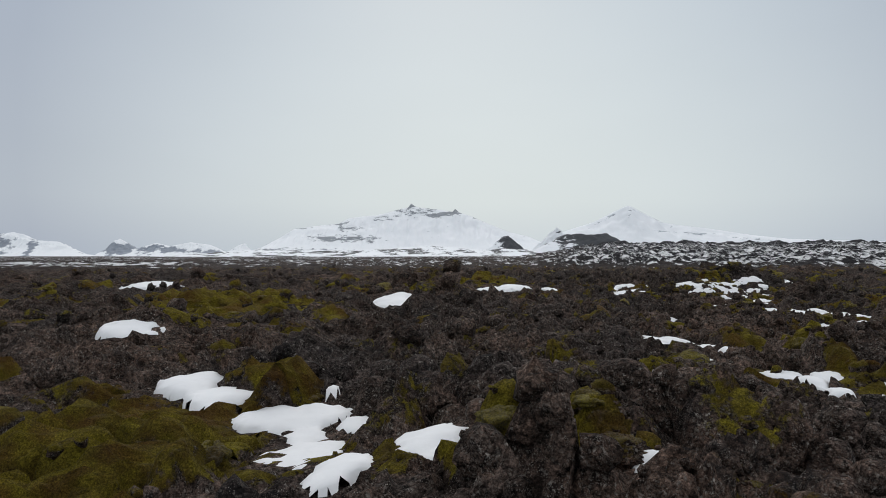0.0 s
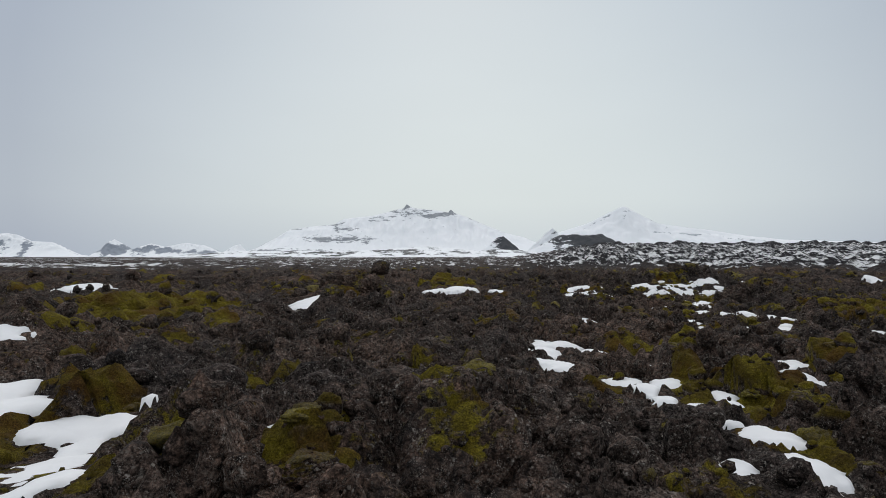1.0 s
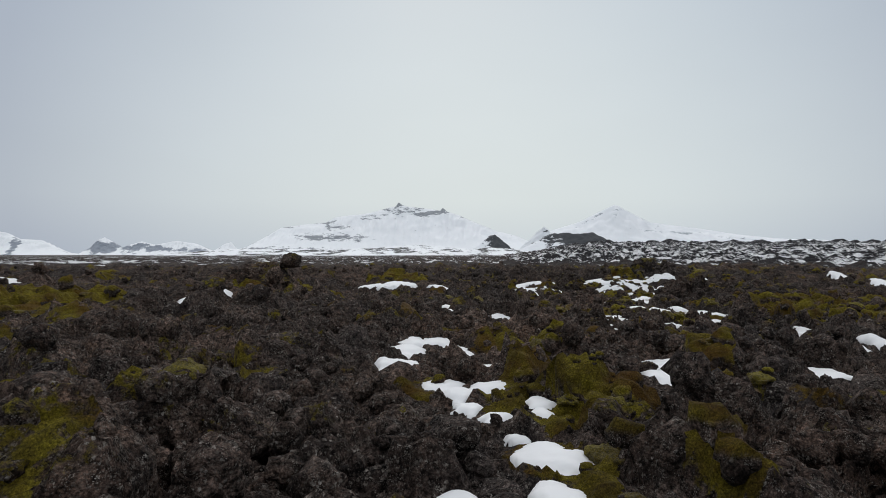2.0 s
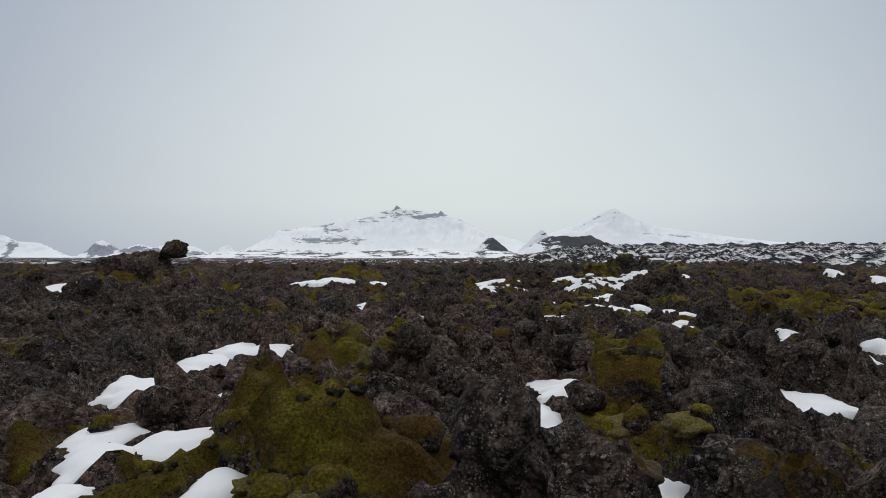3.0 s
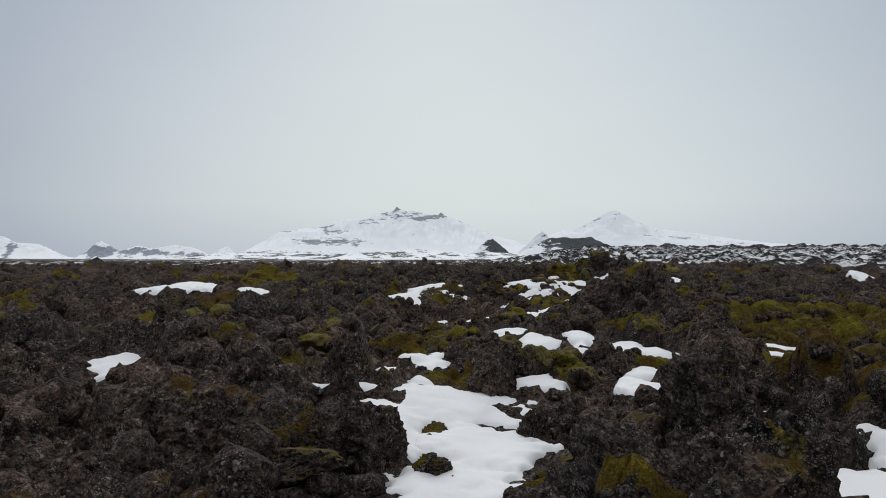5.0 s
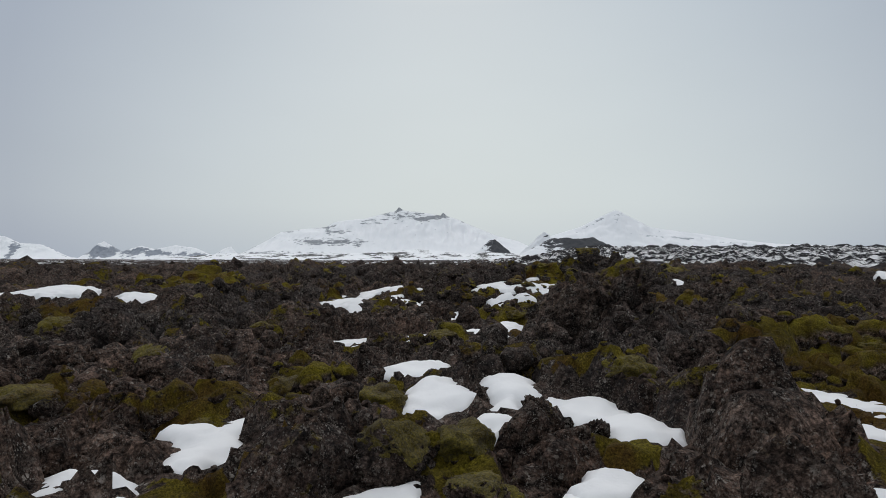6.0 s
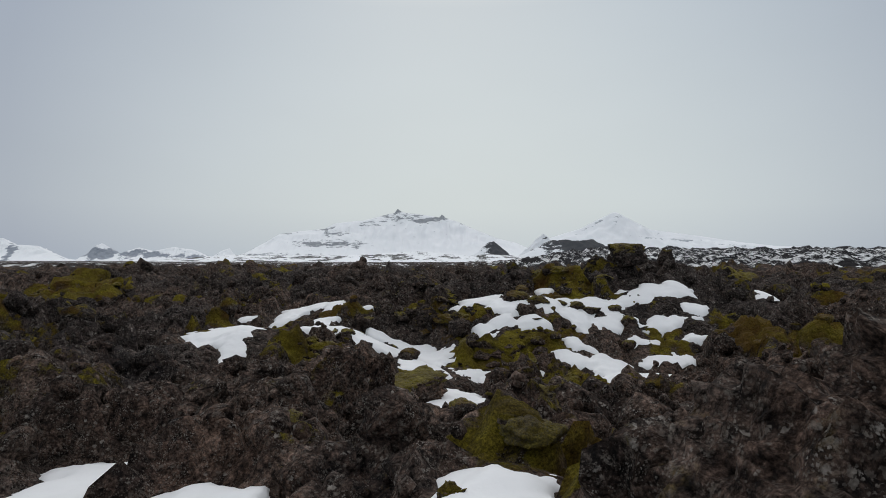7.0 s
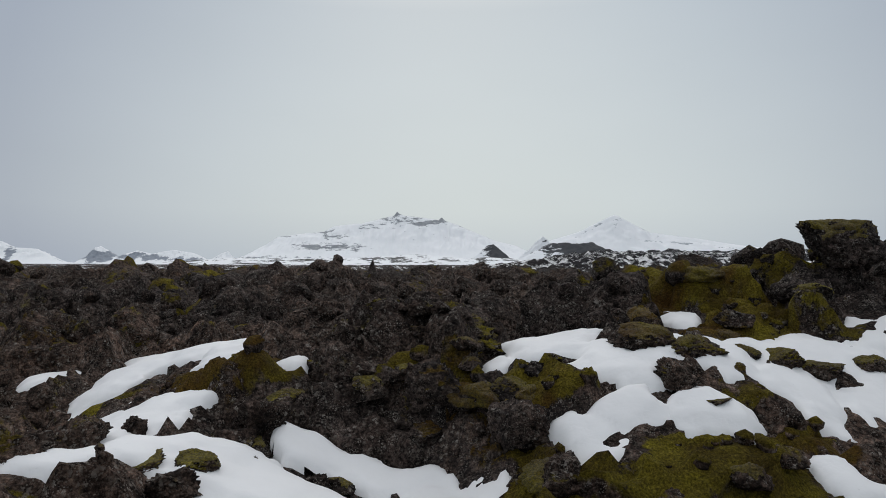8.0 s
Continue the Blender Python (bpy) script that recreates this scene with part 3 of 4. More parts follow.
def ground_fields(x, y):
    far = np.hypot(x - 8, y - 15)
    snow_in = inside(SNOW, x, y, 0.08)
    s = smooth(snow_in, -0.3, 0.1)
    before = smooth(np.maximum(np.maximum(inside(SNOW, x, y + 0.45, 0.1, False), inside(SNOW, x, y + 0.95, 0.1, False)), inside(SNOW, x, y + 1.5, 0.0, False)), -0.2, 0.2)
    m = 0.5 + 0.55 * fbm(x / 1.7, y / 1.7, 21, 4) - 0.30
    m = np.maximum(m, smooth(inside(MOSSY, x, y, 0.1), -0.1, 0.3) * (0.78 + 0.35 * fbm(x / 0.9, y / 0.9, 23, 3)))
    wx, wy = x + 0.16 * fbm(x * 1.6, y * 1.6, 41, 3), y + 0.16 * fbm(x * 1.6, y * 1.6, 42, 3)
    near = 1 - smooth(far, 60, 130)
    mid = 1 - smooth(far, 35, 70)
    p1, ax, ay, n1 = blocky(wx / 1.15, wy / 1.15, 51, 0.36)
    p1 = p1 * n1
    p2, _, _, _ = blocky(wx / 0.50, wy / 0.50, 52, 0.26)
    p3, _, _, _ = blocky(wx / 0.21, wy / 0.21, 53, 0.3)
    soft = np.clip(m * 1.3, 0, 1)
    big = (0.52 * p1 + 0.18 * fbm(x / 1.9, y / 1.9, 58, 2)) * near
    lump = 0.34 * p2 * (1 - 0.45 * soft) * near + 0.12 * p3 * (1 - 0.7 * soft) * mid
    dm, _, _, nm, _ = clumps(wx / 0.46, wy / 0.46, 57)
    lump = lump + soft * near * (0.10 + 0.20 * nm) * np.sqrt(np.clip(1 - (dm / 0.66) ** 2, 0, 1))
    lump = lump + 0.10 * (0.5 - np.abs(fbm(x * 3, y * 3, 71, 4))) * (1 - 0.7 * soft) * mid
    # far lava: blocks that grow with the distance
    side, depth = np.arctan2(x, np.maximum(y, 1e-6)), np.log(np.hypot(x, y) + 1)
    d4, _, _, n4, _ = clumps(side * 120, depth * 70, 54)
    p4 = np.sqrt(np.clip(1 - (d4 / 0.7) ** 2, 0, 1)) * n4
    d5, _, _, n5, _ = clumps(side * 48, depth * 30, 55)
    p5 = np.clip(1 - (d5 / 0.75) ** 2, 0, 1) * n5
    young = smooth(side, 0.1, 0.24) * smooth(np.hypot(x, y), 90, 160)
    size = np.clip(np.hypot(x, y), 0, 1600)
    blocks = (0.006 * p4 + 0.008 * p5) * size * (0.4 + 0.6 * young) * smooth(far, 50, 110)
    blocks = np.minimum(blocks, 0.9 + 30 * young)
    lump = lump + blocks
    level = 1 - np.maximum(0.84 * s, 0.82 * before)
    z = broad(x, y) + (lump - 0.14 * near) * (1 - np.maximum(0.84 * s, 0.35 * before)) + (big - 0.10 * near) * level + 0.05 * soft * near
    # bulging boulder sides
    push = 0.30 * np.sin(np.pi * np.clip(p1, 0, 1)) * near * (1 - s)
    shift_x, shift_y = ax * push, ay * push
    # moss keeps off the sharpest tops and off the snow
    m = m + 0.12 * (p1 - 0.3) - 0.25 * s
    m = m * (1 - 0.35 * smooth(far, 60, 200)) * (1 - 0.8 * young)
    # snow that lies on the far plain and in the hollows of the young lava
    drift = fbm(side * 40, depth * 26, 81, 4) + 0.35 * fbm(side * 140, depth * 60, 82, 3)
    share = -0.80 + 0.44 * smooth(depth, 4.4, 5.0) + 0.31 * young - 0.25 * (p4 - 0.3) * young
    share = share + 0.05 * smooth(depth, 6.0, 7.5) * (1 - young) - 0.25 * smooth(depth, 6.4, 7.2) * young
    # a long drift in the hollow to the west
    share = share + 0.50 * np.exp(-((y - 150) / 26) ** 2) * smooth(-side, 0.33, 0.42)
    snow = np.clip(0.5 + 0.6 * ((0.55 - 0.2 * young) * drift + share + 0.08 - 0.04 * young), 0, 1) * smooth(far, 48, 75)
    fresh = smooth(far, 50, 95) * (0.25 + 0.75 * young)
    return z, shift_x, shift_y, m, snow, s, fresh


def ground_at(x, y):
    return float(ground_fields(np.array([float(x)]), np.array([float(y)]))[0][0])


def mesh_object(name, verts, polys, material):
    me = bpy.data.meshes.new(name)
    sides = polys.shape[1]
    me.vertices.add(len(verts))
    me.vertices.foreach_set("co", np.ascontiguousarray(verts, dtype=np.float32).ravel())
    me.loops.add(len(polys) * sides)
    me.polygons.add(len(polys))
    me.loops.foreach_set("vertex_index", np.ascontiguousarray(polys, dtype=np.int32).ravel())
    me.polygons.foreach_set("loop_start", np.arange(0, len(polys) * sides, sides, dtype=np.int32))
    me.polygons.foreach_set("use_smooth", np.full(len(polys), True))
    me.update(calc_edges=True)
    me.materials.append(material)
    return new(name, me)


def grid_quads(rows, cols):
    i = np.arange(rows * cols).reshape(rows, cols)
    return np.stack([i[:-1, :-1], i[:-1, 1:], i[1:, 1:], i[1:, :-1]], -1).reshape(-1, 4)


def float_layer(me, name, values):
    me.attributes.new(name, "FLOAT", "POINT").data.foreach_set("value", np.ascontiguousarray(values, dtype=np.float32).ravel())


def spread(fine, half, growth, end):
    """Distances from the middle: even steps as far as half, then ever wider ones."""
    out = list(np.arange(0, half, fine))
    step = fine
    while out[-1] < end:
        step *= growth
        out.append(out[-1] + step)
    return np.array(out)


FINE = 0.06


def build_ground():
    arm = spread(FINE, 4.2, 1.022, 4600)
    across = np.concatenate([-arm[:0:-1], arm])
    ahead = spread(FINE, 41.5, 1.019, 4600) + 3.2
    back = 3.2 - spread(0.4, 2.0, 1.3, 600)[1:][::-1]
    along = np.concatenate([back, ahead])
    v, u = np.meshgrid(along, across, indexing="ij")
    middle = np.interp(v, [0, 5, 10, 20, 30, 44, 60], [2.0, 2.6, 7.6, 11.6, 13.4, 14.6, 14.6])
    # fan out with the distance so that the wide view ahead is covered
    x, y = u * (1 + 0.012 * np.clip(v - 6, 0, 40)) + middle, v
    z, sx, sy, m, snow, s, fresh = ground_fields(x.ravel(), y.ravel())
    verts = np.stack([x.ravel() + sx, y.ravel() + sy, z], -1)
    ob = mesh_object("ground", verts, grid_quads(*x.shape), GROUND)
    float_layer(ob.data, "moss", m)
    float_layer(ob.data, "snow", snow)
    float_layer(ob.data, "fresh", fresh)
    tagged(ob, "rough dark lava field with olive moss, reaching the horizon", "lava field", kind="structure")


build_ground()

# ---- lying snow ----


def build_snow():
    """Patches that touch become one drift each."""
    left = list(range(len(SNOW)))
    while left:
        group, todo = [], [left.pop(0)]
        while todo:
            a = todo.pop()
            group.append(SNOW[a])
            for b in left[:]:
                p, q = SNOW[a], SNOW[b]
                if abs(p[0] - q[0]) < (p[2] + q[2]) * 0.95 and abs(p[1] - q[1]) < (p[3] + q[3]) * 0.95:
                    left.remove(b)
                    todo.append(b)
        x0, x1 = min(g[0] - g[2] for g in group) - 0.5, max(g[0] + g[2] for g in group) + 0.5
        y0, y1 = min(g[1] - g[3] for g in group) - 0.5, max(g[1] + g[3] for g in group) + 0.5
        step = 0.035 if y0 < 42 and abs((x0 + x1) / 2 - 10) < 9 else 0.08
        xs, ys = np.arange(x0, x1, step), np.arange(y0, y1, step)
        y, x = np.meshgrid(ys, xs, indexing="ij")
        x, y = x.ravel(), y.ravel()
        f = inside(group, x, y, 0.08)
        deep = smooth(f, -0.2, 0.16)
        aside = np.abs(x - np.interp(y, [0, 5, 10, 20, 30, 44], [1, 2, 7.6, 11.6, 13.4, 14.6]))
        z = broad(x, y) - 0.10 + (0.16 + 0.10 * smooth(aside, 6, 11)) * deep + 0.05 * smooth(f, 0.1, 0.6) + 0.03 * fbm(x * 1.4, y * 1.4, 91, 3) * deep
        z = z - 0.3 * smooth(-f, 0.02, 0.16)
        keep = f > -0.18
        quads = grid_quads(len(ys), len(xs))
        quads = quads[keep[quads].all(1)]
        if len(quads) < 4:
            continue
        used = np.unique(quads)
        index = np.zeros(len(x), int)
        index[used] = np.arange(len(used))
        ob = mesh_object("snow_patch", np.stack([x, y, z], -1)[used], index[quads], SNOWY)
        wide = (x1 - x0 - 1) > 1.6
        tagged(ob, "wide drift of white old snow between lava boulders" if wide else "small patch of white snow in a lava hollow", "snow", "snow patches")


build_snow()

# ---- boulders ----


def boulder_mesh(name, seed, level, block=0.0):
    """A knobbly lump of clinker, about 1 m across, with its base cut flat."""
    bm = bmesh.new()
    bmesh.ops.create_icosphere(bm, subdivisions=level, radius=0.5)
    off = Vector((seed * 3.7, seed * 1.9, seed * 5.3))
    pick = random.Random(seed * 7 + 3)
    cuts = []
    for a in range(9):
        way = Vector((pick.gauss(0, 1), pick.gauss(0, 1), pick.gauss(0.25, 0.8))).normalized()
        cuts.append((way, pick.uniform(0.30, 0.46)))
    for v in bm.verts:
        n = v.co.normalized()
        if block:
            n = n.lerp(n / max(abs(n.x), abs(n.y), abs(n.z)), block)
        p = n * 0.5 * (1.08 + 0.36 * noise.noise(n * 1.4 + off))
        # broken faces
        for way, far in cuts:
            over = p.dot(way) - far
            if over > 0:
                p -= way * over * 0.9
        # clefts and lumps at three sizes, then a clinkery crust
        q = p * 2.0 + off
        d = noise.voronoi(q * 2.3)[0]
        p *= 1 + 0.20 * (min(d[1] - d[0], 0.35) - 0.2)
        d = noise.voronoi(q * 4.6 + Vector((0.3, 0.2, 0.1)) * noise.noise(q * 4))[0]
        p *= 1 + 0.17 * (min(d[1] - d[0], 0.3) - 0.12) + 0.06 * (0.4 - d[0])
        d = noise.voronoi(q * 10)[0]
        p *= 1 + 0.12 * (0.4 - d[0])
        p *= 1 + 0.09 * noise.fractal(q * 7, 0.8, 2.0, 5)
        p.z = max(p.z, -0.3)
        v.co = p
    for f in bm.faces:
        f.smooth = True
    me = bpy.data.meshes.new(name)
    bm.to_mesh(me)
    bm.free()
    return me


def cap_mesh(rock, seed, low):
    """The moss that has grown over the upper side of a boulder, in one piece."""
    bm = bmesh.new()
    bm.from_mesh(rock)
    bm.normal_update()
    off = Vector((seed * 2.1, 7.0, seed))
    keep = {f for f in bm.faces if f.calc_center_median().z > low + 0.28 * noise.noise(f.calc_center_median() * 3.2 + off) and f.normal.z > -0.1}
    best = set()
    while keep:
        todo, piece = [keep.pop()], set()
        while todo:
            f = todo.pop()
            piece.add(f)
            for e in f.edges:
                for g in e.link_faces:
                    if g in keep:
                        keep.remove(g)
                        todo.append(g)
        best = max(best, piece, key=len)
    bmesh.ops.delete(bm, geom=[f for f in bm.faces if f not in best], context="FACES")
    for _ in range(2):
        bmesh.ops.smooth_vert(bm, verts=[v for v in bm.verts if not v.is_boundary], factor=0.5, use_axis_x=True, use_axis_y=True, use_axis_z=True)
    bm.normal_update()
    for v in bm.verts:
        v.co += v.normal * (-0.012 if v.is_boundary else 0.03 + 0.03 * noise.noise(v.co * 9 + off))
    me = bpy.data.meshes.new("moss_cap")
    bm.to_mesh(me)
    bm.free()
    me.materials.append(MOSS)
    return me


# single large boulders: x, y, width, height, kind
BOULDERS_A = [
    (1.58, 5.66, 0.48, 0.28, 1), (2.25, 6.56, 0.51, 0.56, 4), (0.63, 6.63, 0.57, 0.36, 2), (1.75, 7.04, 0.54, 0.39, 2),
    (2.46, 7.24, 0.99, 0.49, 0), (3.71, 7.63, 0.75, 0.59, 0), (4.37, 7.94, 0.57, 0.57, 2), (5.45, 7.96, 0.62, 0.40, 4),
    (7.91, 9.45, 0.36, 0.26, 5), (7.62, 10.75, 0.80, 0.40, 4), (7.56, 10.76, 0.52, 0.40, 4), (8.55, 12.00, 0.43, 0.23, 4),
    (8.07, 12.48, 0.69, 0.43, 0), (5.67, 12.50, 0.68, 0.31, 2), (10.54, 13.59, 0.55, 0.61, 2), (2.50, 14.17, 1.05, 0.52, 2),
    (9.48, 14.46, 0.44, 0.44, 4), (10.99, 14.80, 0.73, 0.80, 0), (8.67, 14.94, 0.57, 0.29, 2),
]
BOULDERS_B = [
    (10.41, 15.29, 0.83, 0.60, 0), (13.22, 15.47, 0.74, 0.55, 0), (6.37, 15.64, 1.17, 0.55, 4), (8.35, 15.74, 0.90, 0.69, 4),
    (12.90, 16.82, 0.68, 0.72, 2), (12.48, 18.10, 0.66, 0.66, 0), (10.12, 18.62, 0.79, 0.35, 3), (9.34, 18.70, 1.05, 0.65, 2),
    (13.31, 18.73, 0.68, 0.75, 0), (11.18, 19.03, 0.39, 0.25, 0), (10.57, 19.30, 0.83, 0.71, 0), (8.74, 19.41, 0.75, 0.46, 4),
    (12.16, 20.16, 0.33, 0.33, 4), (9.58, 20.66, 0.48, 0.35, 2), (14.51, 20.94, 0.63, 0.69, 2), (14.08, 21.18, 0.38, 0.41, 2),
    (11.87, 21.48, 0.71, 0.75, 4), (13.03, 21.66, 0.46, 0.33, 3), (11.02, 22.07, 0.18, 0.16, 0),
]
BOULDERS_C = [
    (12.52, 22.17, 0.59, 0.45, 1), (13.87, 22.46, 0.34, 0.24, 4), (13.60, 22.76, 0.31, 0.33, 0), (12.76, 24.23, 0.28, 0.19, 4),
    (16.56, 26.81, 1.01, 0.67, 2), (14.45, 27.15, 0.50, 0.32, 4), (15.23, 27.79, 0.48, 0.17, 2), (12.90, 27.97, 0.53, 0.43, 3),
    (14.75, 27.60, 1.15, 1.02, 2), (15.55, 28.05, 1.35, 1.15, 0), (12.17, 28.23, 0.41, 0.27, 4), (13.64, 28.29, 0.18, 0.17, 4), (12.27, 28.85, 0.37, 0.27, 2),
    (13.78, 28.92, 0.21, 0.15, 0), (10.66, 29.52, 0.75, 0.68, 0), (6.47, 31.16, 0.97, 0.91, 4),
    (10.70, 32.70, 0.42, 0.46, 0), (15.05, 33.08, 0.84, 0.62, 1), (12.55, 33.17, 0.98, 1.08, 4),
]
BOULDERS_D = [
    (17.82, 34.09, 0.54, 0.21, 2), (12.72, 34.15, 1.37, 1.04, 0), (14.17, 34.27, 0.66, 0.27, 5), (16.14, 34.56, 0.23, 0.18, 4),
    (13.36, 35.22, 1.05, 0.56, 3), (15.99, 36.70, 0.38, 0.31, 1), (11.69, 36.96, 0.30, 0.30, 5), (12.29, 37.01, 0.44, 0.30, 4),
    (16.02, 37.22, 0.31, 0.26, 5), (12.07, 37.75, 0.31, 0.17, 0), (11.18, 37.84, 0.40, 0.23, 2), (11.80, 37.93, 0.33, 0.11, 3),
    (12.11, 38.06, 0.31, 0.19, 1), (11.27, 38.17, 0.49, 0.28, 4), (12.36, 38.37, 0.15, 0.11, 0), (11.50, 38.57, 0.23, 0.18, 2),
    (12.77, 38.58, 0.23, 0.13, 2), (5.03, 38.75, 1.47, 0.71, 0),
]
BOULDERS_E = [
    (12.24, 39.03, 0.38, 0.34, 4), (15.73, 39.10, 0.35, 0.09, 3), (14.29, 39.12, 0.60, 0.40, 2), (14.31, 39.14, 0.35, 0.22, 5),
    (12.51, 39.28, 0.27, 0.30, 4), (15.58, 39.32, 0.36, 0.25, 0), (15.59, 39.41, 0.35, 0.21, 2),
    (17.76, 39.57, 0.39, 0.25, 1), (14.25, 39.57, 0.42, 0.28, 1), (13.65, 39.71, 0.57, 0.48, 2), (13.60, 39.76, 0.79, 0.57, 4),
    (12.84, 39.93, 0.80, 0.44, 0), (12.99, 39.94, 0.50, 0.40, 0), (12.65, 40.53, 0.44, 0.44, 2), (13.78, 40.75, 1.10, 0.66, 4),
    (13.28, 40.91, 1.43, 0.64, 2), (17.66, 40.92, 0.49, 0.33, 0),
]
# broken crags beside the path
CRAGS = [
    (10.15, 13.45, 0.95, 0.70, 0), (10.75, 13.75, 0.75, 0.42, 2), (9.6, 13.9, 0.90, 0.50, 4), (12.45, 16.3, 0.75, 0.62, 4),
    (12.75, 17.0, 0.60, 0.62, 0), (13.3, 18.4, 0.60, 0.75, 2), (15.95, 29.8, 0.80, 0.60, 1),
]
BOULDERS = CRAGS + BOULDERS_A + BOULDERS_B + BOULDERS_C + BOULDERS_D + BOULDERS_E
# the boulders on the northern crest
CREST = [
    (17.0, 42.6, 0.52, 0.27, 2), (18.1, 42.7, 0.85, 0.5, 4), (20.0, 43.0, 1.0, 0.6, 2), (16.0, 43.2, 0.8, 0.45, 2),
    (21.2, 43.9, 0.8, 0.8, 4), (22.5, 44.5, 1.1, 0.7, 1), (22.53, 56.19, 1.84, 1.19, 2),
]


def build_boulders():
    kinds = []
    for seed in range(12):
        me = boulder_mesh("lava_boulder", seed + 1, 5 if seed < 6 else 4, 0.35 if seed % 3 == 0 else 0.1)
        me.materials.append(LAVA)
        kinds.append((me, cap_mesh(me, seed, 0.16) if seed % 2 else None))
    rng = random.Random(11)

    def boulder(kind, x, y, z, sx, sy, sz):
        me, cap = kinds[kind]
        ob = new("lava_boulder", None if cap else me)
        lean = Euler((rng.uniform(-0.2, 0.2), rng.uniform(-0.2, 0.2), rng.uniform(0, 6.28)))
        ob.matrix_world = Matrix.LocRotScale((x, y, z), lean, (sx, sy, sz))
        if cap:
            ob.empty_display_size = 0.2
            new("rock", me).parent = ob
            c = new("moss_cap", cap)
            c.parent = ob
            c["label"] = "olive-green moss cap"
        tagged(ob, "brown lava boulder with a cap of olive moss" if cap else "dark brown lava boulder crusted with pale lichen", "boulder", "lava boulders")

    # mossy stones that stand out of the wide drift
    drift_stones = [(16.75, 39.95, 0.42, 0.2, 1), (17.05, 39.85, 0.4, 0.22, 3), (16.45, 40.0, 0.3, 0.14, 5), (15.5, 40.0, 0.62, 0.3, 1), (15.9, 39.82, 0.5, 0.26, 5), (17.6, 40.0, 0.35, 0.2, 1)]
    for x, y, wide, high, kind in drift_stones + BOULDERS + CREST:
        boulder(kind, x, y, float(broad(np.array([x]), np.array([y]))[0]) + 0.22 * high, wide, wide * rng.uniform(0.8, 1.05), high * 1.1)
    # the dark block that stands on the northern crest
    boulder(3, 18.35, 41.6, 1.90, 0.84, 0.8, 0.68)
    boulder(2, 19.5, 42.2, 1.72, 0.5, 0.5, 0.6)
    # the stack in the west, with a square block on top
    boulder(2, -0.75, 25.2, 1.25, 2.3, 2.0, 1.5)
    boulder(4, -0.1, 24.8, 1.5, 1.4, 1.3, 1.1)
    boulder(1, -2.0, 25.5, 1.0, 1.5, 1.3, 0.9)
    boulder(0, 0.42, 24.9, 2.08, 0.72, 0.66, 0.6)
    count = 0
    while count < 120:
        y = rng.uniform(5.5, 50)
        mid = float(np.interp(y, [0, 5, 10, 20, 30, 44], [1, 2, 7.6, 11.6, 13.4, 14.6]))
        x = mid + rng.gauss(0, 2.6 + 0.10 * y)
        s = inside(SNOW, np.array([x]), np.array([y]), 0.15)[0]
        if s > -0.1 and rng.random() < 0.85:
            continue
        size = rng.uniform(0.25, 0.7) * (0.5 if s > -0.2 else 1.0)
        if size > 0.25 and max(inside(SNOW, np.array([x, x, x]), np.array([y + size, y + 2 * size, y + 3 * size]), 0.25 + 0.4 * size)) > 0:
            size *= 0.45
        # small ones only beside the path
        size = min(size, 0.16 + 0.16 * max(abs(x - mid) - 0.4, 0.0)) if y < 36 else size
        high = size * rng.uniform(0.6, 1.0)
        boulder(6 + rng.randrange(6), x, y, ground_at(x, y) + 0.12 * high, size * rng.uniform(0.8, 1.3), size * rng.uniform(0.8, 1.3), high)
        count += 1
    # small blocks on the bare strips between the northern drifts
    count = 0
    while count < 60:
        x, y = rng.uniform(11.3, 17.8), rng.uniform(37.7, 41.0)
        if inside(SNOW, np.array([x]), np.array([y]), 0.12)[0] > -0.12:
            continue
        size = rng.uniform(0.14, 0.4)
        high = size * rng.uniform(0.5, 0.8)
        boulder(6 + rng.randrange(6), x, y, ground_at(x, y) + 0.1 * high, size * rng.uniform(0.9, 1.3), size * rng.uniform(0.9, 1.3), high)
        count += 1


build_boulders()

# ---- loose clinker between the boulders ----


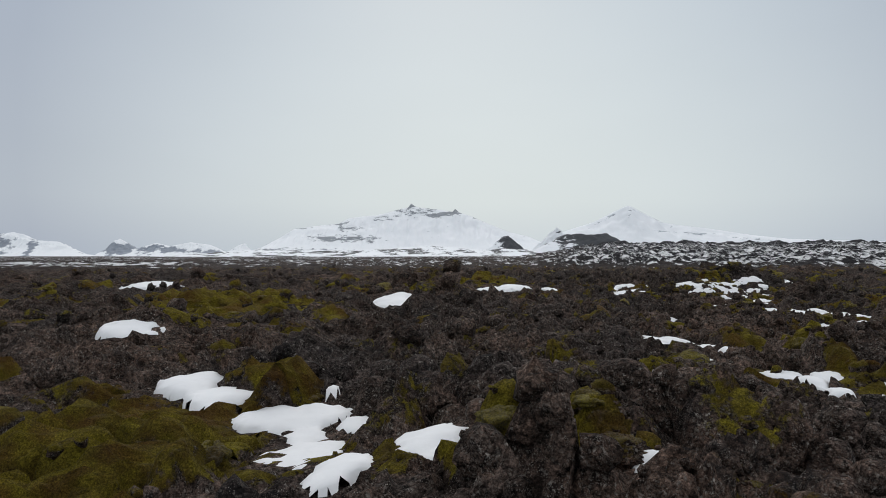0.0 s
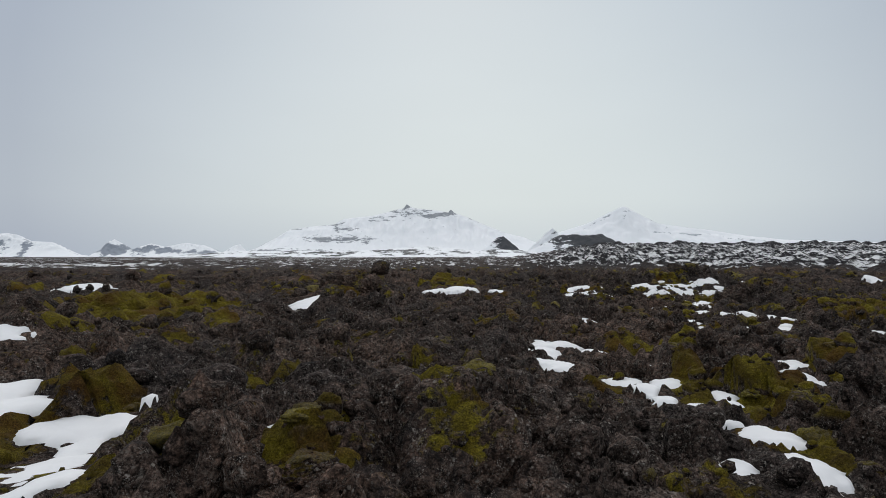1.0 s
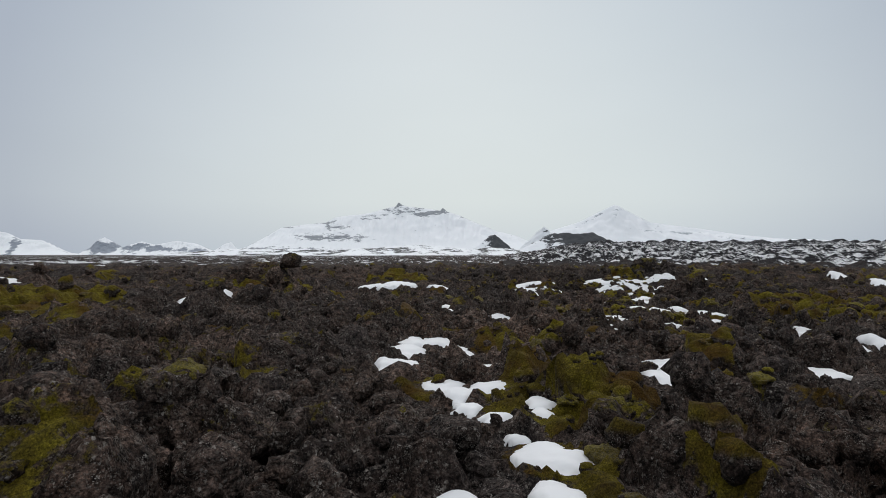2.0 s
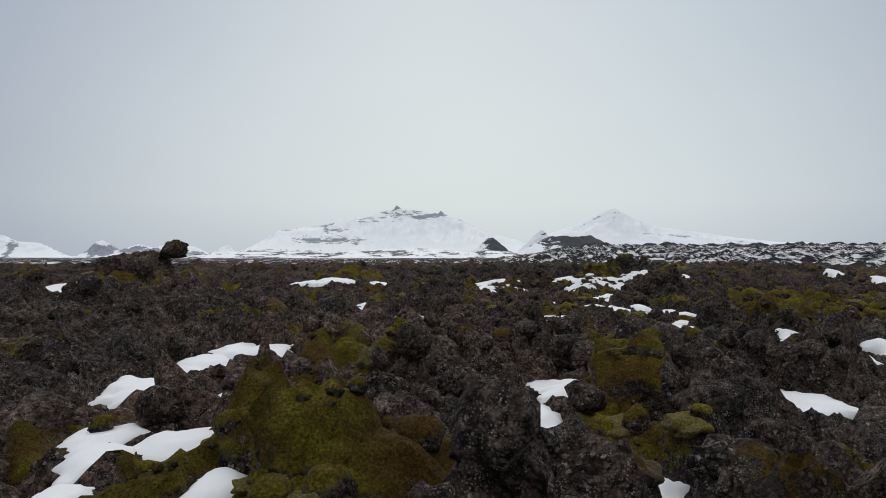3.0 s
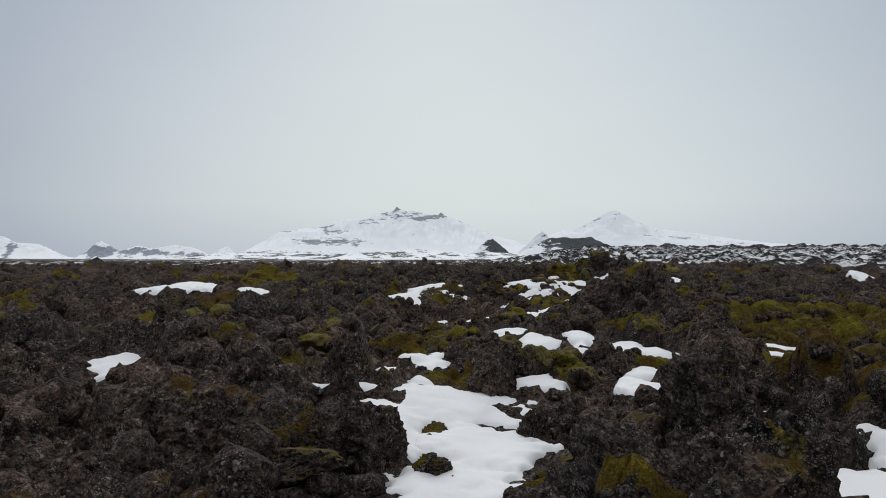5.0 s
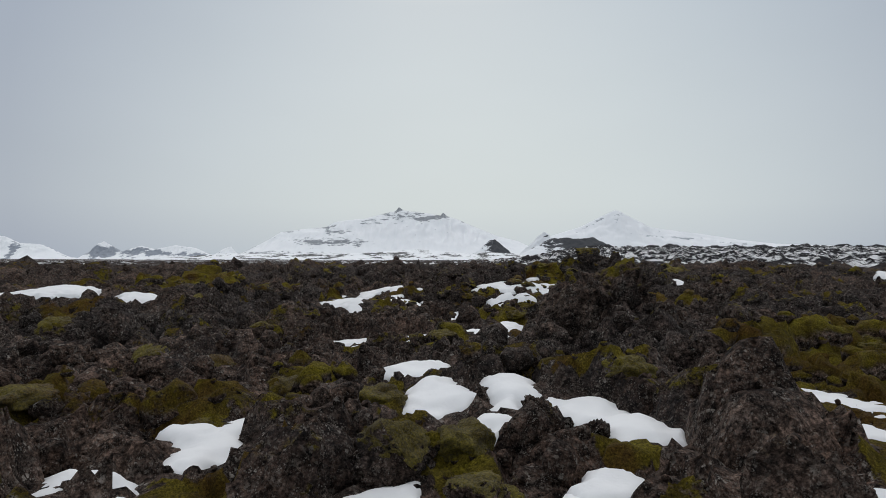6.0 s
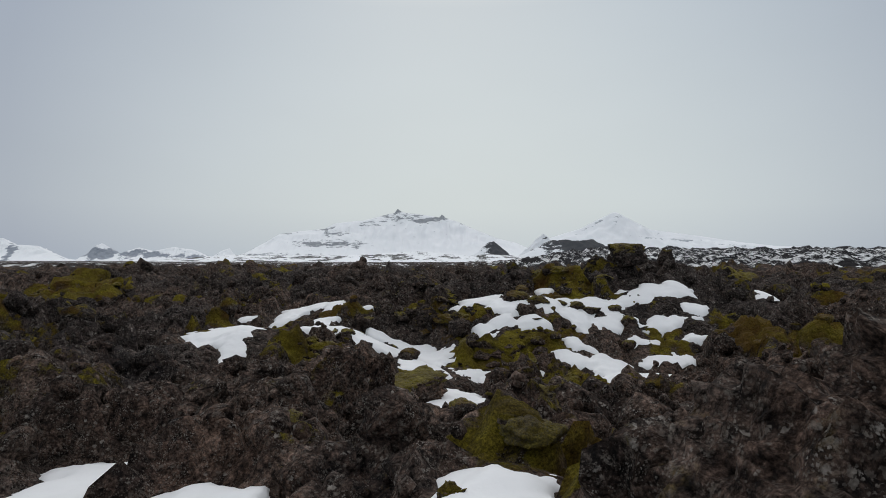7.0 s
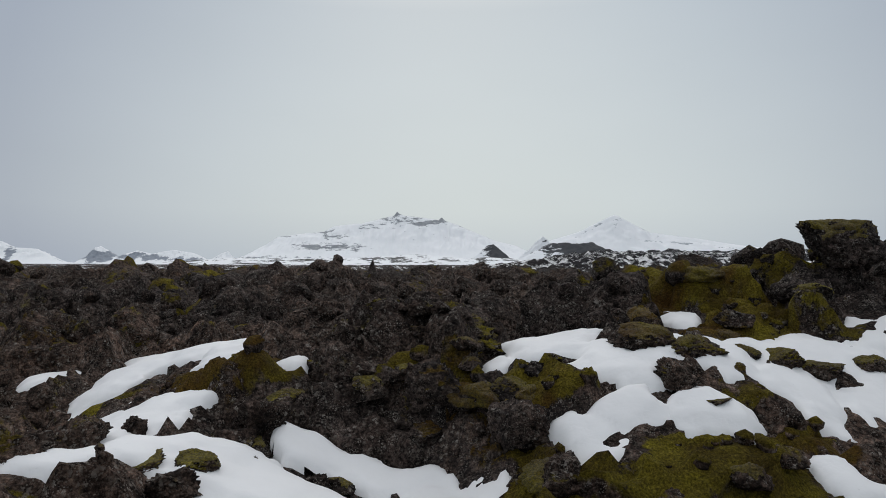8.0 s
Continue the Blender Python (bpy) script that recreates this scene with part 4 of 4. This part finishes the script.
def build_rubble():
    rng = np.random.default_rng(5)
    points, faces, moss_values, base = [], [], [], 0
    for level, number, lo, hi, reach in ((2, 3600, 0.12, 0.42, 1.0), (1, 4000, 0.05, 0.15, 0.75), (2, 1800, 0.2, 0.6, 0.0)):
        protos = []
        for seed in range(8):
            bm = bmesh.new()
            bmesh.ops.create_icosphere(bm, subdivisions=level, radius=0.5)
            off = Vector((seed * 4.1 + level, seed * 2.3, seed))
            for v in bm.verts:
                n = v.co.normalized()
                d = noise.voronoi(n * 2.2 + off)[0]
                v.co = n * 0.5 * (1 + 0.45 * noise.noise(n * 1.7 + off) + 0.35 * (0.5 - d[0]) + 0.16 * noise.noise(n * 6 + off))
            bm.verts.index_update()
            protos.append((np.array([v.co[:] for v in bm.verts]), np.array([[v.index for v in f.verts] for f in bm.faces])))
            bm.free()
        y = 4.8 + 42 * rng.random(number)
        mid = np.interp(y, [0, 5, 10, 20, 30, 44], [1, 2, 7.6, 11.6, 13.4, 14.6])
        x = mid + rng.normal(0, 1, number) * (2.3 + 0.05 * y) * reach
        if not reach:
            y = 7 + 50 * rng.random(number) ** 1.1
            x = 6 + 0.12 * y + (rng.random(number) - 0.5) * (18 + 1.5 * y)
        z, _, _, m, _, s, _ = ground_fields(x, y)
        size = (lo + (hi - lo) * rng.random(number) ** 1.8) * np.where(s > 0.4, 0.6, 1.0)
        keep = (s < 0.35) | (rng.random(number) < (0.16 if reach else 0.0))
        if not reach:
            keep &= (np.abs(x - np.interp(y, [0, 5, 10, 20, 30, 44], [1, 2, 7.6, 11.6, 13.4, 14.6])) > 2.5) & (inside(SNOW, x, y + 0.9, 0.5) < 0)
        front = np.maximum(inside(SNOW, x, y + 1.2 * size, 0.2), inside(SNOW, x, y + 2.4 * size, 0.2)) > 0
        keep &= ~front | (size < 0.13) | (rng.random(number) < 0.12)
        for i in np.nonzero(keep)[0]:
            co, tri = protos[i % 8]
            turn = np.array(Euler(tuple(rng.uniform(0, 6.28, 3))).to_matrix())
            p = (co * size[i] * rng.uniform(0.75, 1.25, 3)) @ turn.T + (x[i], y[i], z[i] + 0.12 * size[i])
            points.append(p)
            faces.append(tri + base)
            moss_values.append(np.full(len(co), m[i]))
            base += len(co)
    ob = mesh_object("lava_rubble", np.concatenate(points), np.concatenate(faces), RUBBLE)
    float_layer(ob.data, "moss", np.concatenate(moss_values))
    tagged(ob, "loose dark lava clinker strewn between the boulders", "rubble", kind="stuff")


build_rubble()

# ---- moss cushions ----


def cushion_mesh(seed):
    bm = bmesh.new()
    bmesh.ops.create_icosphere(bm, subdivisions=4, radius=0.5)
    off = Vector((seed * 5.1, 2.0, seed * 1.3))
    for v in bm.verts:
        n = v.co.normalized()
        d = noise.voronoi(n * 2.2 + off)[0]
        p = n * 0.5 * (1 + 0.45 * noise.noise(n * 1.5 + off) + 0.30 * (min(d[1] - d[0], 0.5) - 0.3))
        d = noise.voronoi(n * 6.0 + off)[0]
        p *= 1 + 0.10 * (0.4 - d[0]) + 0.05 * noise.noise(n * 14 + off)
        p.z = max(p.z * 0.7, -0.15)
        v.co = p
    for f in bm.faces:
        f.smooth = True
    me = bpy.data.meshes.new("moss_cushion")
    bm.to_mesh(me)
    bm.free()
    me.materials.append(MOSS)
    return me


def build_cushions():
    kinds = [cushion_mesh(k) for k in range(6)]
    rng = random.Random(23)
    for x, y, rx, ry in MOSSY:
        for _ in range(max(1, min(5, int(rx * ry * 5)))):
            a, r = rng.uniform(0, 6.28), math.sqrt(rng.random())
            px, py = x + rx * r * math.cos(a), y + ry * r * math.sin(a)
            if inside(SNOW, np.array([px, px]), np.array([py, py + 0.4]), 0.05).max() > -0.15:
                continue
            size = rng.uniform(0.2, 0.48)
            ob = new("moss_cushion", rng.choice(kinds))
            ob.matrix_world = Matrix.LocRotScale((px, py, ground_at(px, py) - 0.10 * size), Euler((0, 0, rng.uniform(0, 6.28))), (size * rng.uniform(0.85, 1.25), size, size * rng.uniform(0.7, 1.0)))
            tagged(ob, "soft olive-yellow moss cushion grown over the lava", "moss", "moss cushions")


build_cushions()

# ---- mountains ----


def ridge_mountain(name, material, distance, depth, top, seed, rough, crags=(), bare=0.0, front=1.5):
    """A range seen from the south: its crest by x and height, falling away to both sides with gullied slopes."""
    xs = np.linspace(top[0][0], top[-1][0], 360)
    vs = np.linspace(0, 1, 90)
    v, x = np.meshgrid(vs, xs, indexing="ij")
    crest = np.interp(x, [p[0] for p in top], [p[1] for p in top])
    span = top[-1][0] - top[0][0]
    k = 14.0 / span
    up = np.where(v < 0.6, np.clip(v / 0.6, 0, 1) ** front, 1 - (np.clip(v - 0.6, 0, 1) / 0.4) ** 1.3)
    gully = fbm(x * k * 2 + 0.5 * fbm(x * k, v * 3, seed + 5), v * 2.2, seed, 5)
    steps = fbm(x * k * 1.2, v * 9, seed + 9, 4)
    spurs = 1 - 2 * np.abs(fbm(x * k * 1.6 + 0.8 * fbm(x * k * 0.7, v * 2, seed + 3), v * 0.9, seed + 21, 4))
    lower = np.clip((1 - up) * 4, 0, 1)
    h = crest * up * (1 + rough * (0.2 * gully + 0.4 * steps + 0.35 * spurs) * lower)
    h = h + crest * rough * 0.10 * fbm(x * k * 5, v * 10, seed + 17, 5) * np.clip(up * 2, 0, 1) * (0.25 + 0.75 * lower)
    y = distance + depth * (v - 0.6)
    verts = np.stack([x.ravel(), y.ravel(), h.ravel() - 3], -1)
    ob = mesh_object(name, verts, grid_quads(*x.shape), material)
    side, rise = x / distance, (h - 5) / distance
    share = np.full(x.shape, bare)
    for a, b, ra, rb, slant, strength in crags:
        u, w = (side - a) / ra, (rise - b - slant * (side - a)) / rb
        share = np.maximum(share, bare + strength * np.exp(-(u ** 4) - w * w))
    float_layer(ob.data, "crag", share.ravel())
    return ob


def crest(distance, rows):
    """Crest points from bearing and rise, both as slopes seen from the start of the walk."""
    return [(distance * a, distance * b + 5) for a, b in rows]


M1 = [(-0.305, 0.0), (-0.268, 0.015), (-0.243, 0.030), (-0.225, 0.041), (-0.19, 0.046), (-0.157, 0.049), (-0.144, 0.057), (-0.122, 0.060),
      (-0.10, 0.062), (-0.08, 0.067), (-0.061, 0.072), (-0.053, 0.0735), (-0.0485, 0.080), (-0.043, 0.0755), (-0.037, 0.0735), (-0.02, 0.072), (-0.003, 0.070), (0.014, 0.067), (0.018, 0.072),
      (0.024, 0.066), (0.04, 0.061), (0.065, 0.050), (0.10, 0.036), (0.13, 0.029), (0.16, 0.015), (0.19, 0.0)]
M2 = [(0.10, 0.0), (0.15, 0.021), (0.184, 0.038), (0.226, 0.051), (0.250, 0.0635), (0.266, 0.071), (0.277, 0.0760), (0.2825, 0.0757), (0.292, 0.0705), (0.312, 0.060), (0.33, 0.051), (0.354, 0.047),
      (0.405, 0.041), (0.465, 0.032), (0.524, 0.026), (0.667, 0.022), (0.80, 0.018), (0.95, 0.0)]
M3 = [(-0.85, 0.02), (-0.72, 0.04), (-0.667, 0.034), (-0.65, 0.036), (-0.633, 0.033), (-0.616, 0.024), (-0.582, 0.022), (-0.552, 0.004), (-0.52, 0.0)]
M4 = [(-0.51, 0.0), (-0.503, 0.012), (-0.497, 0.021), (-0.488, 0.0265), (-0.478, 0.021), (-0.463, 0.009), (-0.45, 0.015), (-0.433, 0.020), (-0.412, 0.015), (-0.382, 0.021), (-0.352, 0.017),
      (-0.326, 0.006), (-0.31, 0.016), (-0.30, 0.019), (-0.293, 0.008), (-0.27, 0.0)]
# bare crags: bearing, rise, half width, half height, slant and how bare
CRAGS_BROAD = [
    (-0.142, 0.0245, 0.058, 0.006, -0.03, 0.50), (-0.160, 0.0485, 0.022, 0.0035, 0.0, 0.45), (-0.135, 0.040, 0.026, 0.005, 0.0, 0.45),
    (-0.045, 0.067, 0.040, 0.010, 0.1, 0.40), (0.004, 0.063, 0.026, 0.005, 0.15, 0.70), (0.020, 0.070, 0.008, 0.006, 0.0, 0.75),
    (-0.052, 0.076, 0.012, 0.005, 0.0, 0.65), (-0.085, 0.055, 0.020, 0.005, 0.0, 0.38), (-0.255, 0.022, 0.022, 0.007, 0.8, 0.42),
    (0.068, 0.050, 0.042, 0.0022, -0.40, 0.48), (-0.21, 0.006, 0.09, 0.005, 0.0, 0.55), (-0.215, 0.041, 0.02, 0.002, 0.1, 0.36),
]
CRAGS_PEAK = [
    (0.248, 0.058, 0.030, 0.0024, 0.53, 0.46), (0.310, 0.062, 0.028, 0.0024, -0.52, 0.52), (0.275, 0.060, 0.010, 0.004, 1.2, 0.36), (0.37, 0.046, 0.05, 0.0022, -0.12, 0.42),
    (0.36, 0.034, 0.09, 0.0025, -0.05, 0.36), (0.42, 0.028, 0.08, 0.003, -0.08, 0.36), (0.275, 0.071, 0.015, 0.005, 0.0, 0.30),
]
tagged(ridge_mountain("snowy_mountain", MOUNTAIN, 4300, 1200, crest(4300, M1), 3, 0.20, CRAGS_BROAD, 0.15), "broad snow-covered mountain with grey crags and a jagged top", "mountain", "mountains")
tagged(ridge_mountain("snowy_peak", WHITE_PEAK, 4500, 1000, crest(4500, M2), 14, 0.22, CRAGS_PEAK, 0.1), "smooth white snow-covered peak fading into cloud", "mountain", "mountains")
# haze on these two is only the pale blue-grey of their rock
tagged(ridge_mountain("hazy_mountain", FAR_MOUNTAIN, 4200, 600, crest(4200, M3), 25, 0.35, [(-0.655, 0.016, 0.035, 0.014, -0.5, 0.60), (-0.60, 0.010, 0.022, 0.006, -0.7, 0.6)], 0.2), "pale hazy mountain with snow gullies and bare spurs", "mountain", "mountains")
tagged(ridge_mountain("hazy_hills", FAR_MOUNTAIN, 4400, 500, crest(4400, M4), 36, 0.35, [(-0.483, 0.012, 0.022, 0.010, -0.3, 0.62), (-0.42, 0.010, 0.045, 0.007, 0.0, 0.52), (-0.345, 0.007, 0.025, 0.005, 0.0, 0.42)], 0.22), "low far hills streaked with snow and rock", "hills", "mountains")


def cinder_cone(name, label, x, y, across, deep, high, flat, snow_base, snow_side, seed):
    """A cinder hill with a level or hollow top; snow lies on one flank."""
    r = np.linspace(0, 1, 40)
    a = np.linspace(0, 2 * np.pi, 121)
    rr, aa = np.meshgrid(r, a, indexing="ij")
    wob = 1 + 0.08 * fbm(np.cos(aa) * 2 + seed, np.sin(aa) * 2, seed, 3)
    px, py = np.cos(aa) * rr * across * wob, np.sin(aa) * rr * deep * wob
    h = high * np.clip((1 - rr) / (1 - flat), 0, 1) ** 1.15
    h = h + high * 0.06 * fbm(px / across * 5, py / deep * 5, seed + 3, 4) - high * 0.1 * smooth(flat - rr, 0, 0.25)
    verts = np.stack([x + px.ravel(), y + py.ravel(), h.ravel() - 1], -1)
    ob = mesh_object(name, verts, grid_quads(*rr.shape), SCORIA)
    float_layer(ob.data, "snow", (snow_base - snow_side * px / across * rr).ravel())
    return tagged(ob, label, "volcanic cone", "cinder cones")


cinder_cone("crater_hill", "dark grey cinder crater with snow on its flank", 560, 2600, 265, 220, 88, 0.30, 0.26, 1.0, 4)
cinder_cone("cinder_cone", "small pointed cinder cone half covered in snow", 562, 3300, 165, 120, 142, 0.02, 0.62, 1.3, 9)
cinder_cone("dark_spur", "dark cinder spur with a streak of snow", 255, 2700, 115, 150, 84, 0.1, 0.35, 1.3, 17)
M5 = [(-0.40, 0.0), (-0.30, 0.009), (-0.2, 0.009), (-0.12, 0.009), (-0.06, 0.013), (-0.02, 0.0155), (0.02, 0.013), (0.06, 0.009), (0.09, 0.012), (0.12, 0.010), (0.2, 0.0)]
tagged(ridge_mountain("foothill", FOOTHILL, 2300, 900, crest(2300, M5), 47, 0.5, (), 0.44), "low foothill streaked with snow and dark rock", "hill", "mountains")
